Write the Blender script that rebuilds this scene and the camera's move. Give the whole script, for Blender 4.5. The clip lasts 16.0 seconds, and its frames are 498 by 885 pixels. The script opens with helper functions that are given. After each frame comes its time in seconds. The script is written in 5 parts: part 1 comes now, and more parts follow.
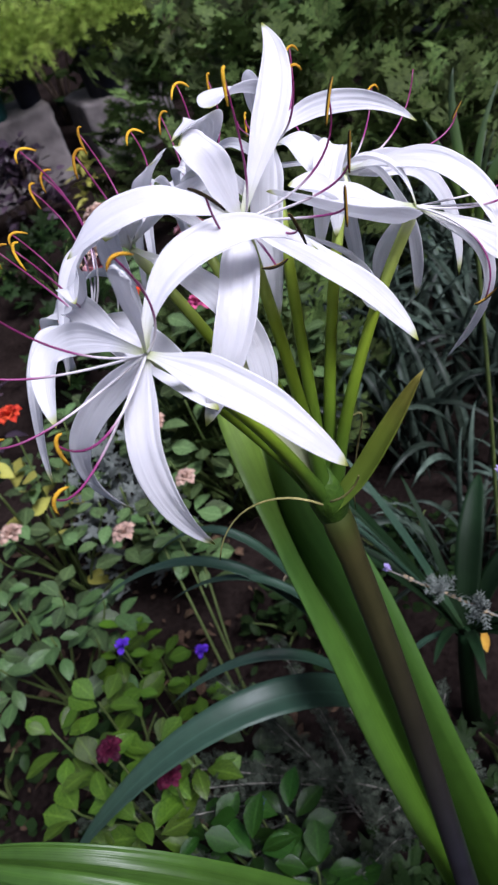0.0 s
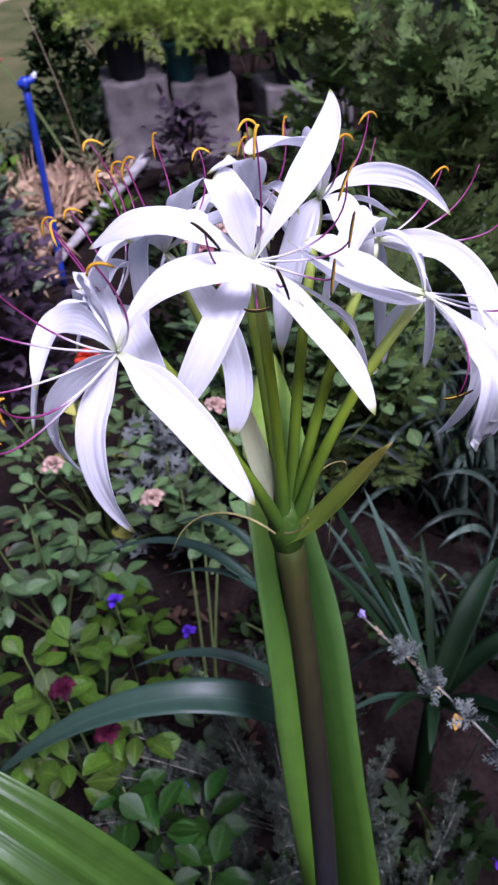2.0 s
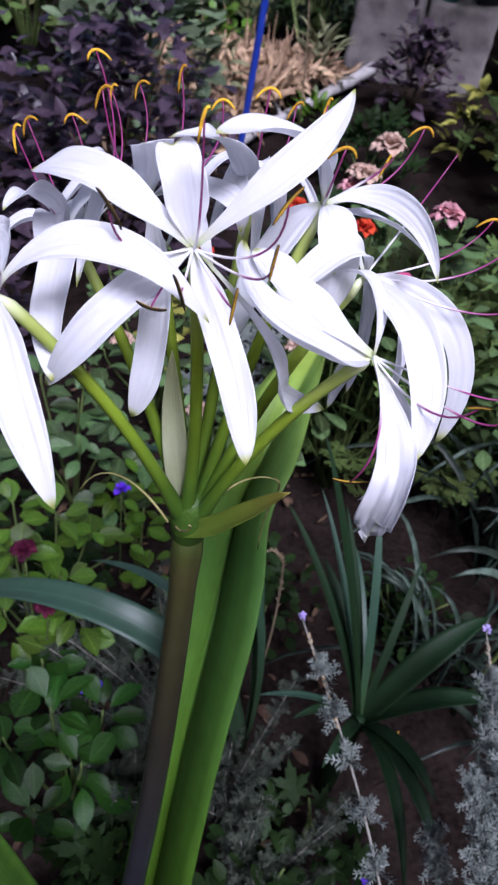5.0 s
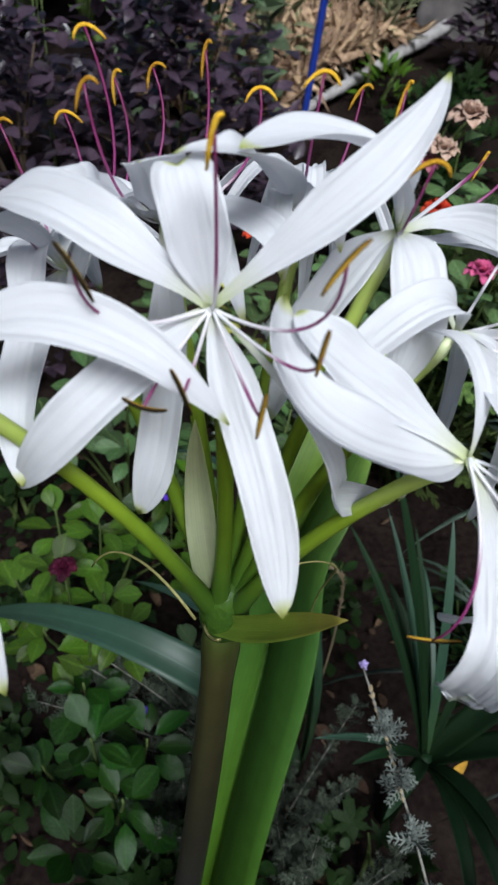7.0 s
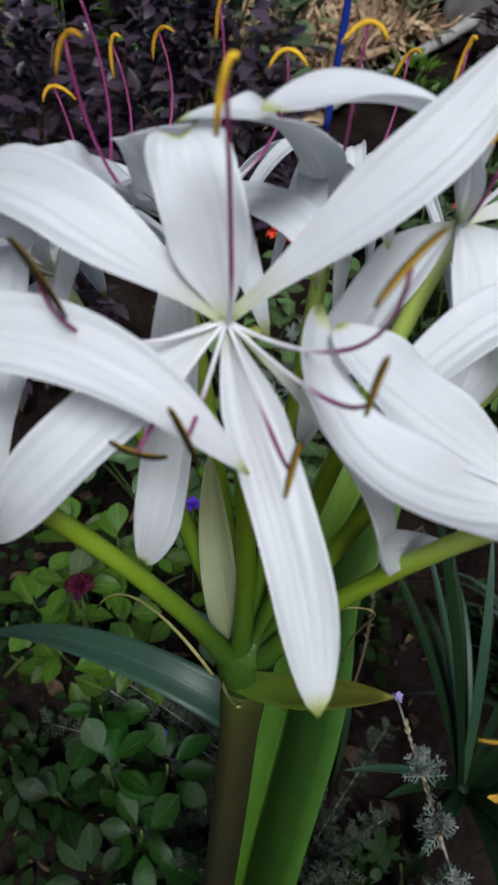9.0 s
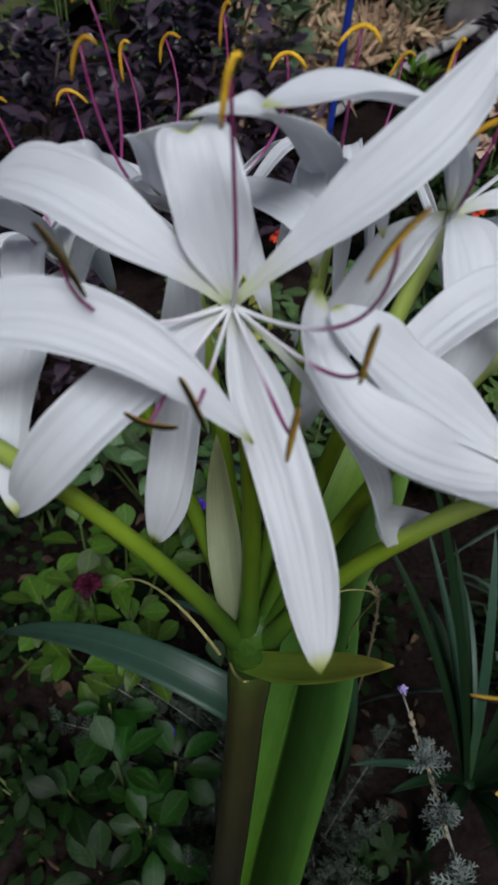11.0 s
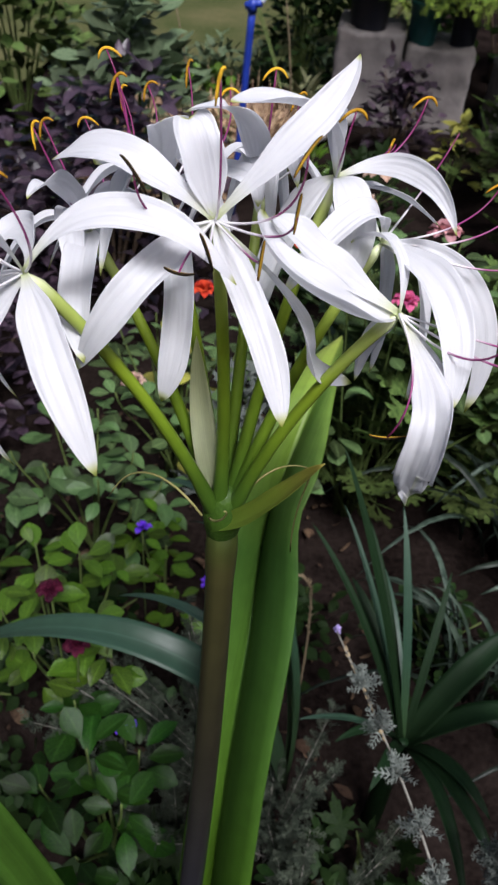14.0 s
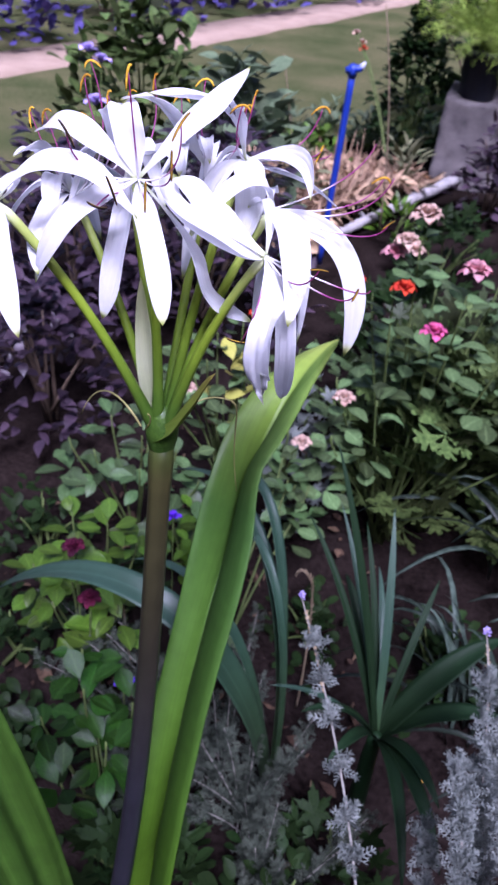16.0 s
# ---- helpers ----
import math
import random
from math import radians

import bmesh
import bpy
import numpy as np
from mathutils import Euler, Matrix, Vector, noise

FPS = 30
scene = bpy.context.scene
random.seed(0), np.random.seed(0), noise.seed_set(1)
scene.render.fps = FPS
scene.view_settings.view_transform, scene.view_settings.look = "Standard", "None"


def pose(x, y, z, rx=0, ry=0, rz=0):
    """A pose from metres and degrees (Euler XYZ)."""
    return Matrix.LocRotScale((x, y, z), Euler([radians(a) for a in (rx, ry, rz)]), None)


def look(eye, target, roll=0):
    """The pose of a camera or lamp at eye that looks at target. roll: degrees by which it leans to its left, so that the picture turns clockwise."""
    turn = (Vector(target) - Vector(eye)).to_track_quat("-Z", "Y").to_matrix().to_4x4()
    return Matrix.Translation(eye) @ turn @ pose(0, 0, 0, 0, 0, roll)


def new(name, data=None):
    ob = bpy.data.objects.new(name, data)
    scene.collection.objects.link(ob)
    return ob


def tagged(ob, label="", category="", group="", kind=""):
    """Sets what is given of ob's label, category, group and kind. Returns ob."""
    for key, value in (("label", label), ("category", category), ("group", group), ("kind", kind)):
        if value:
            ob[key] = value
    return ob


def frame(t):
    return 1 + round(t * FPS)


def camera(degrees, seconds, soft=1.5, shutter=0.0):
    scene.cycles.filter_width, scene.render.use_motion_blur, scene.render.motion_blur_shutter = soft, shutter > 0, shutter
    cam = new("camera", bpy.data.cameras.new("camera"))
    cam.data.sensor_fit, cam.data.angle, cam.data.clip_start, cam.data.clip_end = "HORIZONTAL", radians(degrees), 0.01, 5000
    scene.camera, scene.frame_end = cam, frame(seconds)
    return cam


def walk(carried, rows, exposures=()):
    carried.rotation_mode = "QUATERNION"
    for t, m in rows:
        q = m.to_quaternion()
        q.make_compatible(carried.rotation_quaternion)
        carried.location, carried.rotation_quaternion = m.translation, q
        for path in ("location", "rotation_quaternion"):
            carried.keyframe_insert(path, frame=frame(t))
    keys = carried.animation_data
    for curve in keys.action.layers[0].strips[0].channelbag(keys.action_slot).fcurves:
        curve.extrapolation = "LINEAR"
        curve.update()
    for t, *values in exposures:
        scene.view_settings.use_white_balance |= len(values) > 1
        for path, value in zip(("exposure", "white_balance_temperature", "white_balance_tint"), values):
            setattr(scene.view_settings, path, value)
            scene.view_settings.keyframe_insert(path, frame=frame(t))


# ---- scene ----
cam = camera(36.52, 16.0, soft=2.3)
cam.data.dof.use_dof = True
cam.data.dof.focus_distance = 0.41
cam.data.dof.aperture_fstop = 30.0
ROWS = [
    (0, -0.1283, -0.3290, 1.3010, 49.39, 14.76, -28.20),
    (0.5, -0.1210, -0.3618, 1.3236, 48.92, 15.23, -27.65),
    (1, -0.1127, -0.3676, 1.3299, 49.95, 11.72, -23.47),
    (1.5, -0.0947, -0.3652, 1.3234, 51.43, 8.26, -16.92),
    (2, -0.0667, -0.3675, 1.3183, 52.01, 4.54, -11.54),
    (2.5, -0.0333, -0.3751, 1.3186, 52.05, 2.72, -8.58),
    (3, -0.0067, -0.3695, 1.3265, 52.06, -1.03, -2.88),
    (3.5, 0.0045, -0.3635, 1.3273, 50.91, -4.69, 3.80),
    (4, 0.0276, -0.3572, 1.3377, 48.23, -6.64, 7.36),
    (4.2, 0.0345, -0.3486, 1.3382, 47.43, -7.00, 8.21),
    (6.3, 0.0588, -0.2315, 1.3144, 42.89, -5.65, 12.48),
    (6.5, 0.0529, -0.2189, 1.3099, 42.72, -4.90, 13.00),
    (7, 0.0429, -0.1971, 1.3030, 42.42, -4.38, 14.06),
    (7.5, 0.0411, -0.1793, 1.3001, 42.04, -4.11, 14.65),
    (8, 0.0418, -0.1658, 1.2903, 41.55, -3.87, 15.33),
    (8.5, 0.0342, -0.1543, 1.2732, 42.12, -3.34, 15.19),
    (11, 0.0382, -0.1692, 1.2773, 42.98, -2.36, 15.17),
    (11.5, 0.0453, -0.1898, 1.2820, 43.92, -2.59, 14.51),
    (12, 0.0402, -0.2184, 1.2896, 44.85, -2.72, 13.66),
    (12.5, 0.0435, -0.2454, 1.2977, 45.81, -2.73, 12.98),
    (13, 0.0497, -0.2741, 1.3042, 46.70, -2.73, 12.38),
    (13.5, 0.0544, -0.3039, 1.3072, 47.96, -3.77, 10.47),
    (13.8, 0.0438, -0.3171, 1.3047, 48.42, -4.35, 9.16),
    (14, 0.0474, -0.3367, 1.3048, 49.20, -3.91, 8.06),
    (14.2, 0.0623, -0.3469, 1.3006, 49.42, -3.63, 7.22),
    (14.5, 0.0759, -0.3682, 1.3048, 50.05, -3.35, 6.82),
    (14.7, 0.0849, -0.3733, 1.3043, 50.50, -3.15, 7.50),
    (15, 0.1024, -0.3947, 1.3125, 50.97, -3.57, 10.92),
    (15.5, 0.1583, -0.4285, 1.3165, 51.57, -3.68, 13.93),
    (16, 0.2004, -0.4561, 1.3175, 52.69, -4.20, 17.70),
]
walk(cam, [(t, pose(x, y, z, rx, ry, rz)) for t, x, y, z, rx, ry, rz in ROWS],
     [(0, 1.02, 5700, 22), (0.6, 1.1, 5550, 33), (1.2, 1.2, 5450, 39), (4.2, 1.15, 5400, 34), (6.5, 0.8, 5800, 9), (8.0, 0.62, 5850, 4), (8.7, 0.5, 5900, 5), (11.0, 0.1, 5850, 7), (12.0, 0.05, 5800, 11), (13.0, -0.05, 5600, 9), (13.3, 0.05, 5700, 8), (13.8, 0.7, 6150, 11), (14.5, 1.1, 5700, 26), (16, 1.5, 5250, 42)])

# ---------------------------------------------------------------- world, sun
world = bpy.data.worlds.new("sky")
scene.world = world
world.use_nodes = True
wn = world.node_tree.nodes
sky = wn.new("ShaderNodeTexSky")
sky.sky_type = 'NISHITA'
sky.sun_disc = False
sky.sun_elevation = radians(57)
sky.sun_rotation = radians(157)
sky.air_density = 1.0
sky.dust_density = 6.0
wn["Background"].inputs[1].default_value = 0.043
world.node_tree.links.new(sky.outputs[0], wn["Background"].inputs[0])
sun = new("sun", bpy.data.lights.new("sun", 'SUN'))
sun.data.energy = 2.6
sun.data.angle = radians(18)
sun.data.color = (1.0, 0.985, 0.97)
sun.matrix_world = look((1.3, -2.9, 6.0), (0, 0.2, 0.8))

# ---------------------------------------------------------------- materials
def mat_base(name):
    m = bpy.data.materials.new(name)
    m.use_nodes = True
    nt = m.node_tree
    return m, nt, nt.nodes, nt.links, nt.nodes["Principled BSDF"]


def ramp(nodes, stops):
    r = nodes.new("ShaderNodeValToRGB")
    e = r.color_ramp.elements
    while len(e) < len(stops):
        e.new(0.5)
    for el, (p, c) in zip(e, stops):
        el.position, el.color = p, (*c, 1)
    return r


def surface(name, c1, c2, scale=20.0, rough=0.6, bump=0.15, through_light=0.0, fine=6.0, metal=0.0, vary=0.25, spec=0.12, rib=0.0):
    """Two tones mixed by noise at two scales, varied object by object or island by island, with a fine relief."""
    m, nt, nodes, links, b = mat_base(name)
    tc = nodes.new("ShaderNodeTexCoord")
    n1 = nodes.new("ShaderNodeTexNoise")
    n1.inputs["Scale"].default_value = scale
    n1.inputs["Detail"].default_value = 4
    n2 = nodes.new("ShaderNodeTexNoise")
    n2.inputs["Scale"].default_value = scale * fine
    n2.inputs["Detail"].default_value = 3
    for n in (n1, n2):
        links.new(tc.outputs["Object"], n.inputs["Vector"])
    mixf = nodes.new("ShaderNodeMath")
    mixf.operation = 'MULTIPLY_ADD'
    mixf.inputs[1].default_value = 0.55
    links.new(n1.outputs[0], mixf.inputs[0])
    half = nodes.new("ShaderNodeMath")
    half.operation = 'MULTIPLY'
    half.inputs[1].default_value = 0.45
    links.new(n2.outputs[0], half.inputs[0])
    links.new(half.outputs[0], mixf.inputs[2])
    r = ramp(nodes, [(0.34, c1), (0.66, c2)])
    links.new(mixf.outputs[0], r.inputs[0])
    geo = nodes.new("ShaderNodeNewGeometry")
    oi = nodes.new("ShaderNodeObjectInfo")
    add = nodes.new("ShaderNodeMath")
    add.operation = 'ADD'
    links.new(geo.outputs["Random Per Island"], add.inputs[0])
    links.new(oi.outputs["Random"], add.inputs[1])
    fr = nodes.new("ShaderNodeMath")
    fr.operation = 'FRACT'
    links.new(add.outputs[0], fr.inputs[0])
    mr = nodes.new("ShaderNodeMapRange")
    mr.inputs["To Min"].default_value = 1 - vary
    mr.inputs["To Max"].default_value = 1 + vary
    links.new(fr.outputs[0], mr.inputs["Value"])
    hsv = nodes.new("ShaderNodeHueSaturation")
    links.new(mr.outputs[0], hsv.inputs["Value"])
    hue = nodes.new("ShaderNodeMapRange")
    hue.inputs["To Min"].default_value = 0.5 - vary * 0.022
    hue.inputs["To Max"].default_value = 0.5 + vary * 0.022
    links.new(fr.outputs[0], hue.inputs["Value"])
    links.new(hue.outputs[0], hsv.inputs["Hue"])
    links.new(r.outputs[0], hsv.inputs["Color"])
    tone = hsv
    if rib:
        # pale midrib and side veins, laid out on the blade
        uvs = nodes.new("ShaderNodeSeparateXYZ")
        links.new(tc.outputs["UV"], uvs.inputs[0])

        def calc(op, a, c):
            n = nodes.new("ShaderNodeMath")
            n.operation = op
            for k, v in enumerate((a, c)):
                if isinstance(v, (int, float)):
                    n.inputs[k].default_value = v
                else:
                    links.new(v, n.inputs[k])
            return n.outputs[0]
        off = calc('ABSOLUTE', calc('SUBTRACT', uvs.outputs["X"], 0.5), 0.0)
        mid = calc('LESS_THAN', off, 0.045)
        wave = calc('SINE', calc('MULTIPLY', calc('SUBTRACT', uvs.outputs["Y"], calc('MULTIPLY', off, 0.7)), 46.0), 0.0)
        vein = calc('MULTIPLY', calc('GREATER_THAN', wave, 0.86), 0.45)
        vein = calc('MULTIPLY', vein, calc('GREATER_THAN', uvs.outputs["X"], 0.001))
        fac = calc('MULTIPLY', calc('MAXIMUM', mid, vein), rib)
        tone = nodes.new("ShaderNodeMixRGB")
        tone.blend_type = 'ADD'
        links.new(fac, tone.inputs[0])
        links.new(hsv.outputs[0], tone.inputs[1])
        tone.inputs[2].default_value = (*[q * 0.9 + 0.01 for q in c2], 1)
    links.new(tone.outputs[0], b.inputs["Base Color"])
    b.inputs["Roughness"].default_value = rough
    b.inputs["Metallic"].default_value = metal
    b.inputs["Specular IOR Level"].default_value = spec
    if bump:
        bp = nodes.new("ShaderNodeBump")
        bp.inputs["Strength"].default_value = bump
        bp.inputs["Distance"].default_value = 0.01
        links.new(mixf.outputs[0], bp.inputs["Height"])
        links.new(bp.outputs[0], b.inputs["Normal"])
    if through_light:
        tr = nodes.new("ShaderNodeBsdfTranslucent")
        links.new(hsv.outputs[0], tr.inputs["Color"])
        mx = nodes.new("ShaderNodeMixShader")
        mx.inputs[0].default_value = through_light
        links.new(b.outputs[0], mx.inputs[1])
        links.new(tr.outputs[0], mx.inputs[2])
        links.new(mx.outputs[0], nodes["Material Output"].inputs[0])
    return m


def blade_surface(name, stops, rough=0.4, veins=30.0, bump=0.2, through_light=0.25, grain=0.12, spec=0.5, across=None):
    """A petal or blade: colour along its length (UV y), long veins across (UV x), mottling."""
    m, nt, nodes, links, b = mat_base(name)
    tc = nodes.new("ShaderNodeTexCoord")
    sp = nodes.new("ShaderNodeSeparateXYZ")
    links.new(tc.outputs["UV"], sp.inputs[0])
    r = ramp(nodes, stops)
    links.new(sp.outputs["Y"], r.inputs[0])
    mp = nodes.new("ShaderNodeMapping")
    mp.inputs["Scale"].default_value = (veins, 1.6, 1)
    links.new(tc.outputs["UV"], mp.inputs[0])
    vn = nodes.new("ShaderNodeTexNoise")
    vn.inputs["Scale"].default_value = 1.0
    vn.inputs["Detail"].default_value = 3
    links.new(mp.outputs[0], vn.inputs["Vector"])
    ob = nodes.new("ShaderNodeTexNoise")
    ob.inputs["Scale"].default_value = 60
    ob.inputs["Detail"].default_value = 4
    links.new(tc.outputs["Object"], ob.inputs["Vector"])
    sm = nodes.new("ShaderNodeMath")
    sm.operation = 'ADD'
    links.new(vn.outputs[0], sm.inputs[0])
    links.new(ob.outputs[0], sm.inputs[1])
    mr = nodes.new("ShaderNodeMapRange")
    mr.inputs["From Min"].default_value = 0.7
    mr.inputs["From Max"].default_value = 1.3
    mr.inputs["To Min"].default_value = 1 - grain
    mr.inputs["To Max"].default_value = 1 + grain
    links.new(sm.outputs[0], mr.inputs["Value"])
    hsv = nodes.new("ShaderNodeHueSaturation")
    links.new(mr.outputs[0], hsv.inputs["Value"])
    if across:
        r2 = ramp(nodes, across)
        links.new(sp.outputs["X"], r2.inputs[0])
        mul = nodes.new("ShaderNodeMix")
        mul.data_type, mul.blend_type = 'RGBA', 'MULTIPLY'
        mul.inputs[0].default_value = 1.0
        links.new(r.outputs[0], mul.inputs[6])
        links.new(r2.outputs[0], mul.inputs[7])
        links.new(mul.outputs[2], hsv.inputs["Color"])
    else:
        links.new(r.outputs[0], hsv.inputs["Color"])
    links.new(hsv.outputs[0], b.inputs["Base Color"])
    b.inputs["Roughness"].default_value = rough
    b.inputs["Specular IOR Level"].default_value = spec
    bp = nodes.new("ShaderNodeBump")
    bp.inputs["Strength"].default_value = bump
    bp.inputs["Distance"].default_value = 0.002
    links.new(sm.outputs[0], bp.inputs["Height"])
    links.new(bp.outputs[0], b.inputs["Normal"])
    tr = nodes.new("ShaderNodeBsdfTranslucent")
    links.new(hsv.outputs[0], tr.inputs["Color"])
    mx = nodes.new("ShaderNodeMixShader")
    mx.inputs[0].default_value = through_light
    links.new(b.outputs[0], mx.inputs[1])
    links.new(tr.outputs[0], mx.inputs[2])
    links.new(mx.outputs[0], nodes["Material Output"].inputs[0])
    return m


WHITE = (0.87, 0.87, 0.89)
M_PETAL = blade_surface("petal_white", [(0.0, (0.72, 0.78, 0.45)), (0.07, (0.82, 0.83, 0.74)), (0.16, WHITE), (0.955, WHITE), (0.985, (0.66, 0.70, 0.30)), (1.0, (0.50, 0.56, 0.10))],
                        rough=0.45, veins=11, bump=0.5, through_light=0.55, grain=0.03, spec=0.4)
# darker green at the foot, with the shade among the stalks coloured in
M_PEDICEL = blade_surface("pedicel_green", [(0.0, (0.03, 0.075, 0.008)), (0.15, (0.06, 0.125, 0.012)), (0.4, (0.16, 0.255, 0.015)), (0.65, (0.25, 0.35, 0.022)), (0.9, (0.42, 0.50, 0.12)), (1.0, (0.70, 0.74, 0.48))],
                          rough=0.38, veins=6, bump=0.15, through_light=0.12)
M_HEAD = surface("stalk_head_green", (0.016, 0.042, 0.005), (0.045, 0.095, 0.010), 60, 0.42, 0.2, vary=0.0, spec=0.3)
M_FILAMENT = blade_surface("filament_magenta", [(0.0, (0.8, 0.8, 0.8)), (0.40, (0.74, 0.68, 0.72)), (0.56, (0.30, 0.05, 0.19)), (1.0, (0.17, 0.015, 0.08))],
                           rough=0.4, veins=2, bump=0.05, through_light=0.15)
M_ANTHER = surface("anther_yellow", (0.42, 0.2, 0.01), (0.68, 0.40, 0.03), 300, 0.8, 0.4, vary=0.3)
M_ANTHER_OLD = blade_surface("anther_spent", [(0.0, (0.34, 0.19, 0.015)), (0.35, (0.42, 0.25, 0.02)), (1.0, (0.20, 0.11, 0.015))], rough=0.8, veins=5, bump=0.4, through_light=0.0, grain=0.3, spec=0.2,
                             across=[(0.0, (1, 1, 1)), (0.30, (1, 1, 1)), (0.40, (0.05, 0.05, 0.05)), (0.92, (0.04, 0.04, 0.05)), (1.0, (1, 1, 1))])
M_SCAPE = blade_surface("scape_dusky", [(0.0, (0.012, 0.012, 0.018)), (0.5, (0.013, 0.013, 0.017)), (0.75, (0.020, 0.018, 0.010)), (0.95, (0.034, 0.032, 0.010)), (1.0, (0.04, 0.06, 0.01))],
                        rough=0.34, veins=8, bump=0.12, through_light=0.0, grain=0.25, spec=0.6)
# the across tones paint in the channel's lit left half and shaded right
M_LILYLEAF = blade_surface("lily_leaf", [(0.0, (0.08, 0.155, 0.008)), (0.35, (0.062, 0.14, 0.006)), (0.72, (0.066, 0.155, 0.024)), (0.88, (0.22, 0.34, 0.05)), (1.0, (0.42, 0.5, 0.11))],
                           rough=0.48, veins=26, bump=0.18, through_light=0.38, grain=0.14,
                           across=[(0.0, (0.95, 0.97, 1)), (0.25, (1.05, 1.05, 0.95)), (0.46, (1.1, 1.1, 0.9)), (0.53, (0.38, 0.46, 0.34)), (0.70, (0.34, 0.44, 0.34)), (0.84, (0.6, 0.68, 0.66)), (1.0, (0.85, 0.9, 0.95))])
# light and dark stripes across put the pleats' highlights into the colour
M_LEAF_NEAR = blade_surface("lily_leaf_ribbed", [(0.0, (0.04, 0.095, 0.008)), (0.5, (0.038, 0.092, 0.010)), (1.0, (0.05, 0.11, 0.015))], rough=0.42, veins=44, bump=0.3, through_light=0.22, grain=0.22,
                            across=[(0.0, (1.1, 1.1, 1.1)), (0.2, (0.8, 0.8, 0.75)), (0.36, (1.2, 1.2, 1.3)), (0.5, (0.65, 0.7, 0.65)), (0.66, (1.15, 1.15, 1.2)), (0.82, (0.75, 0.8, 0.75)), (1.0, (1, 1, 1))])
M_THREAD = surface("withered_thread", (0.20, 0.19, 0.06), (0.38, 0.34, 0.14), 80, 0.7, 0.2, 0.2, vary=0.1)
M_BRACT = blade_surface("bract_olive", [(0.0, (0.09, 0.16, 0.015)), (0.6, (0.18, 0.24, 0.025)), (1.0, (0.26, 0.22, 0.04))], rough=0.5, veins=24, bump=0.3, through_light=0.3)
M_BRACT_PALE = blade_surface("bract_pale", [(0.0, (0.22, 0.28, 0.10)), (0.5, (0.62, 0.66, 0.42)), (1.0, (0.52, 0.54, 0.28))], rough=0.6, veins=24, bump=0.3, through_light=0.45)
M_STRAP = blade_surface("strap_leaf", [(0.0, (0.028, 0.058, 0.018)), (0.4, (0.022, 0.055, 0.032)), (1.0, (0.042, 0.085, 0.055))], rough=0.46, veins=24, bump=0.25, through_light=0.15,
                        across=[(0.0, (1, 1, 1)), (0.45, (0.8, 0.85, 0.8)), (0.5, (1.25, 1.2, 1.25)), (0.55, (0.8, 0.85, 0.8)), (1.0, (1, 1, 1))])
# dark green blades; deep shade low in the bed is toned in too
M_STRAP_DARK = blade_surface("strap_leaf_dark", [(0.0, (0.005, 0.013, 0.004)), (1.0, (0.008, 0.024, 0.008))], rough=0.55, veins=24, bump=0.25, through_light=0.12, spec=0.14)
M_BLADE = blade_surface("stalk_leaf_green", [(0.0, (0.10, 0.16, 0.02)), (0.4, (0.05, 0.10, 0.02)), (1.0, (0.06, 0.09, 0.05))], rough=0.45, veins=14, bump=0.2, through_light=0.2)
M_GRASS = surface("grass_blade", (0.00425, 0.0102, 0.00595), (0.0595, 0.085, 0.0612), 9, 0.45, 0.1, 0.15, vary=0.75, spec=0.2)
# far darker than damp soil: shade between the plants is put into the colour
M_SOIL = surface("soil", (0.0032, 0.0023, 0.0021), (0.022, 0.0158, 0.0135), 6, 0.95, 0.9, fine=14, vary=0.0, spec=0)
M_LAWN = surface("lawn_turf", (0.028, 0.048, 0.014), (0.115, 0.105, 0.05), 1.7, 0.95, 0.8, fine=45, vary=0.0, spec=0)
M_PATH = surface("path_pale", (0.25, 0.18, 0.13), (0.36, 0.27, 0.20), 5, 0.9, 0.3, fine=18, vary=0.0)
M_BLOCK = surface("stone_block", (0.066, 0.06, 0.06), (0.235, 0.21, 0.20), 2.2, 0.9, 0.6, fine=6, vary=0.08, spec=0.2)
M_EDGE = surface("driftwood_pale", (0.20, 0.185, 0.18), (0.46, 0.44, 0.43), 12, 0.85, 0.4, fine=9, vary=0.1, spec=0.2)
M_WALL = surface("wall_render", (0.10, 0.095, 0.085), (0.2, 0.19, 0.17), 2, 0.9, 0.4, fine=10, vary=0.0, spec=0.2)
M_POT = surface("pot_black", (0.006, 0.007, 0.012), (0.012, 0.014, 0.024), 12, 0.5, 0.1, vary=0.2, spec=0.3)
M_POT_TEAL = surface("pot_teal", (0.008, 0.06, 0.06), (0.015, 0.10, 0.10), 12, 0.45, 0.1, vary=0.1, spec=0.4)
M_BLUE = surface("paint_blue", (0.015, 0.035, 0.28), (0.022, 0.055, 0.38), 14, 0.4, 0.1, vary=0.05, spec=0.5)
M_NOZZLE = surface("plastic_pale", (0.35, 0.38, 0.5), (0.5, 0.53, 0.62), 20, 0.4, 0.1, vary=0.0, spec=0.4)
M_MULCH = surface("dry_leaf", (0.192, 0.12, 0.072), (0.528, 0.372, 0.24), 30, 0.85, 0.4, 0.15, vary=0.5)
M_LITTER = surface("fallen_leaf", (0.026, 0.016, 0.010), (0.12, 0.075, 0.045), 40, 0.8, 0.4, 0.1, vary=0.5)
M_STICK = surface("dry_stem", (0.16, 0.12, 0.07), (0.30, 0.24, 0.15), 40, 0.85, 0.3, vary=0.2)
M_STEM = surface("green_stem", (0.05, 0.08, 0.02), (0.10, 0.13, 0.04), 40, 0.6, 0.2, vary=0.2)
M_STEM_GREY = surface("grey_stem", (0.13, 0.125, 0.105), (0.24, 0.23, 0.2), 40, 0.85, 0.3, vary=0.2)
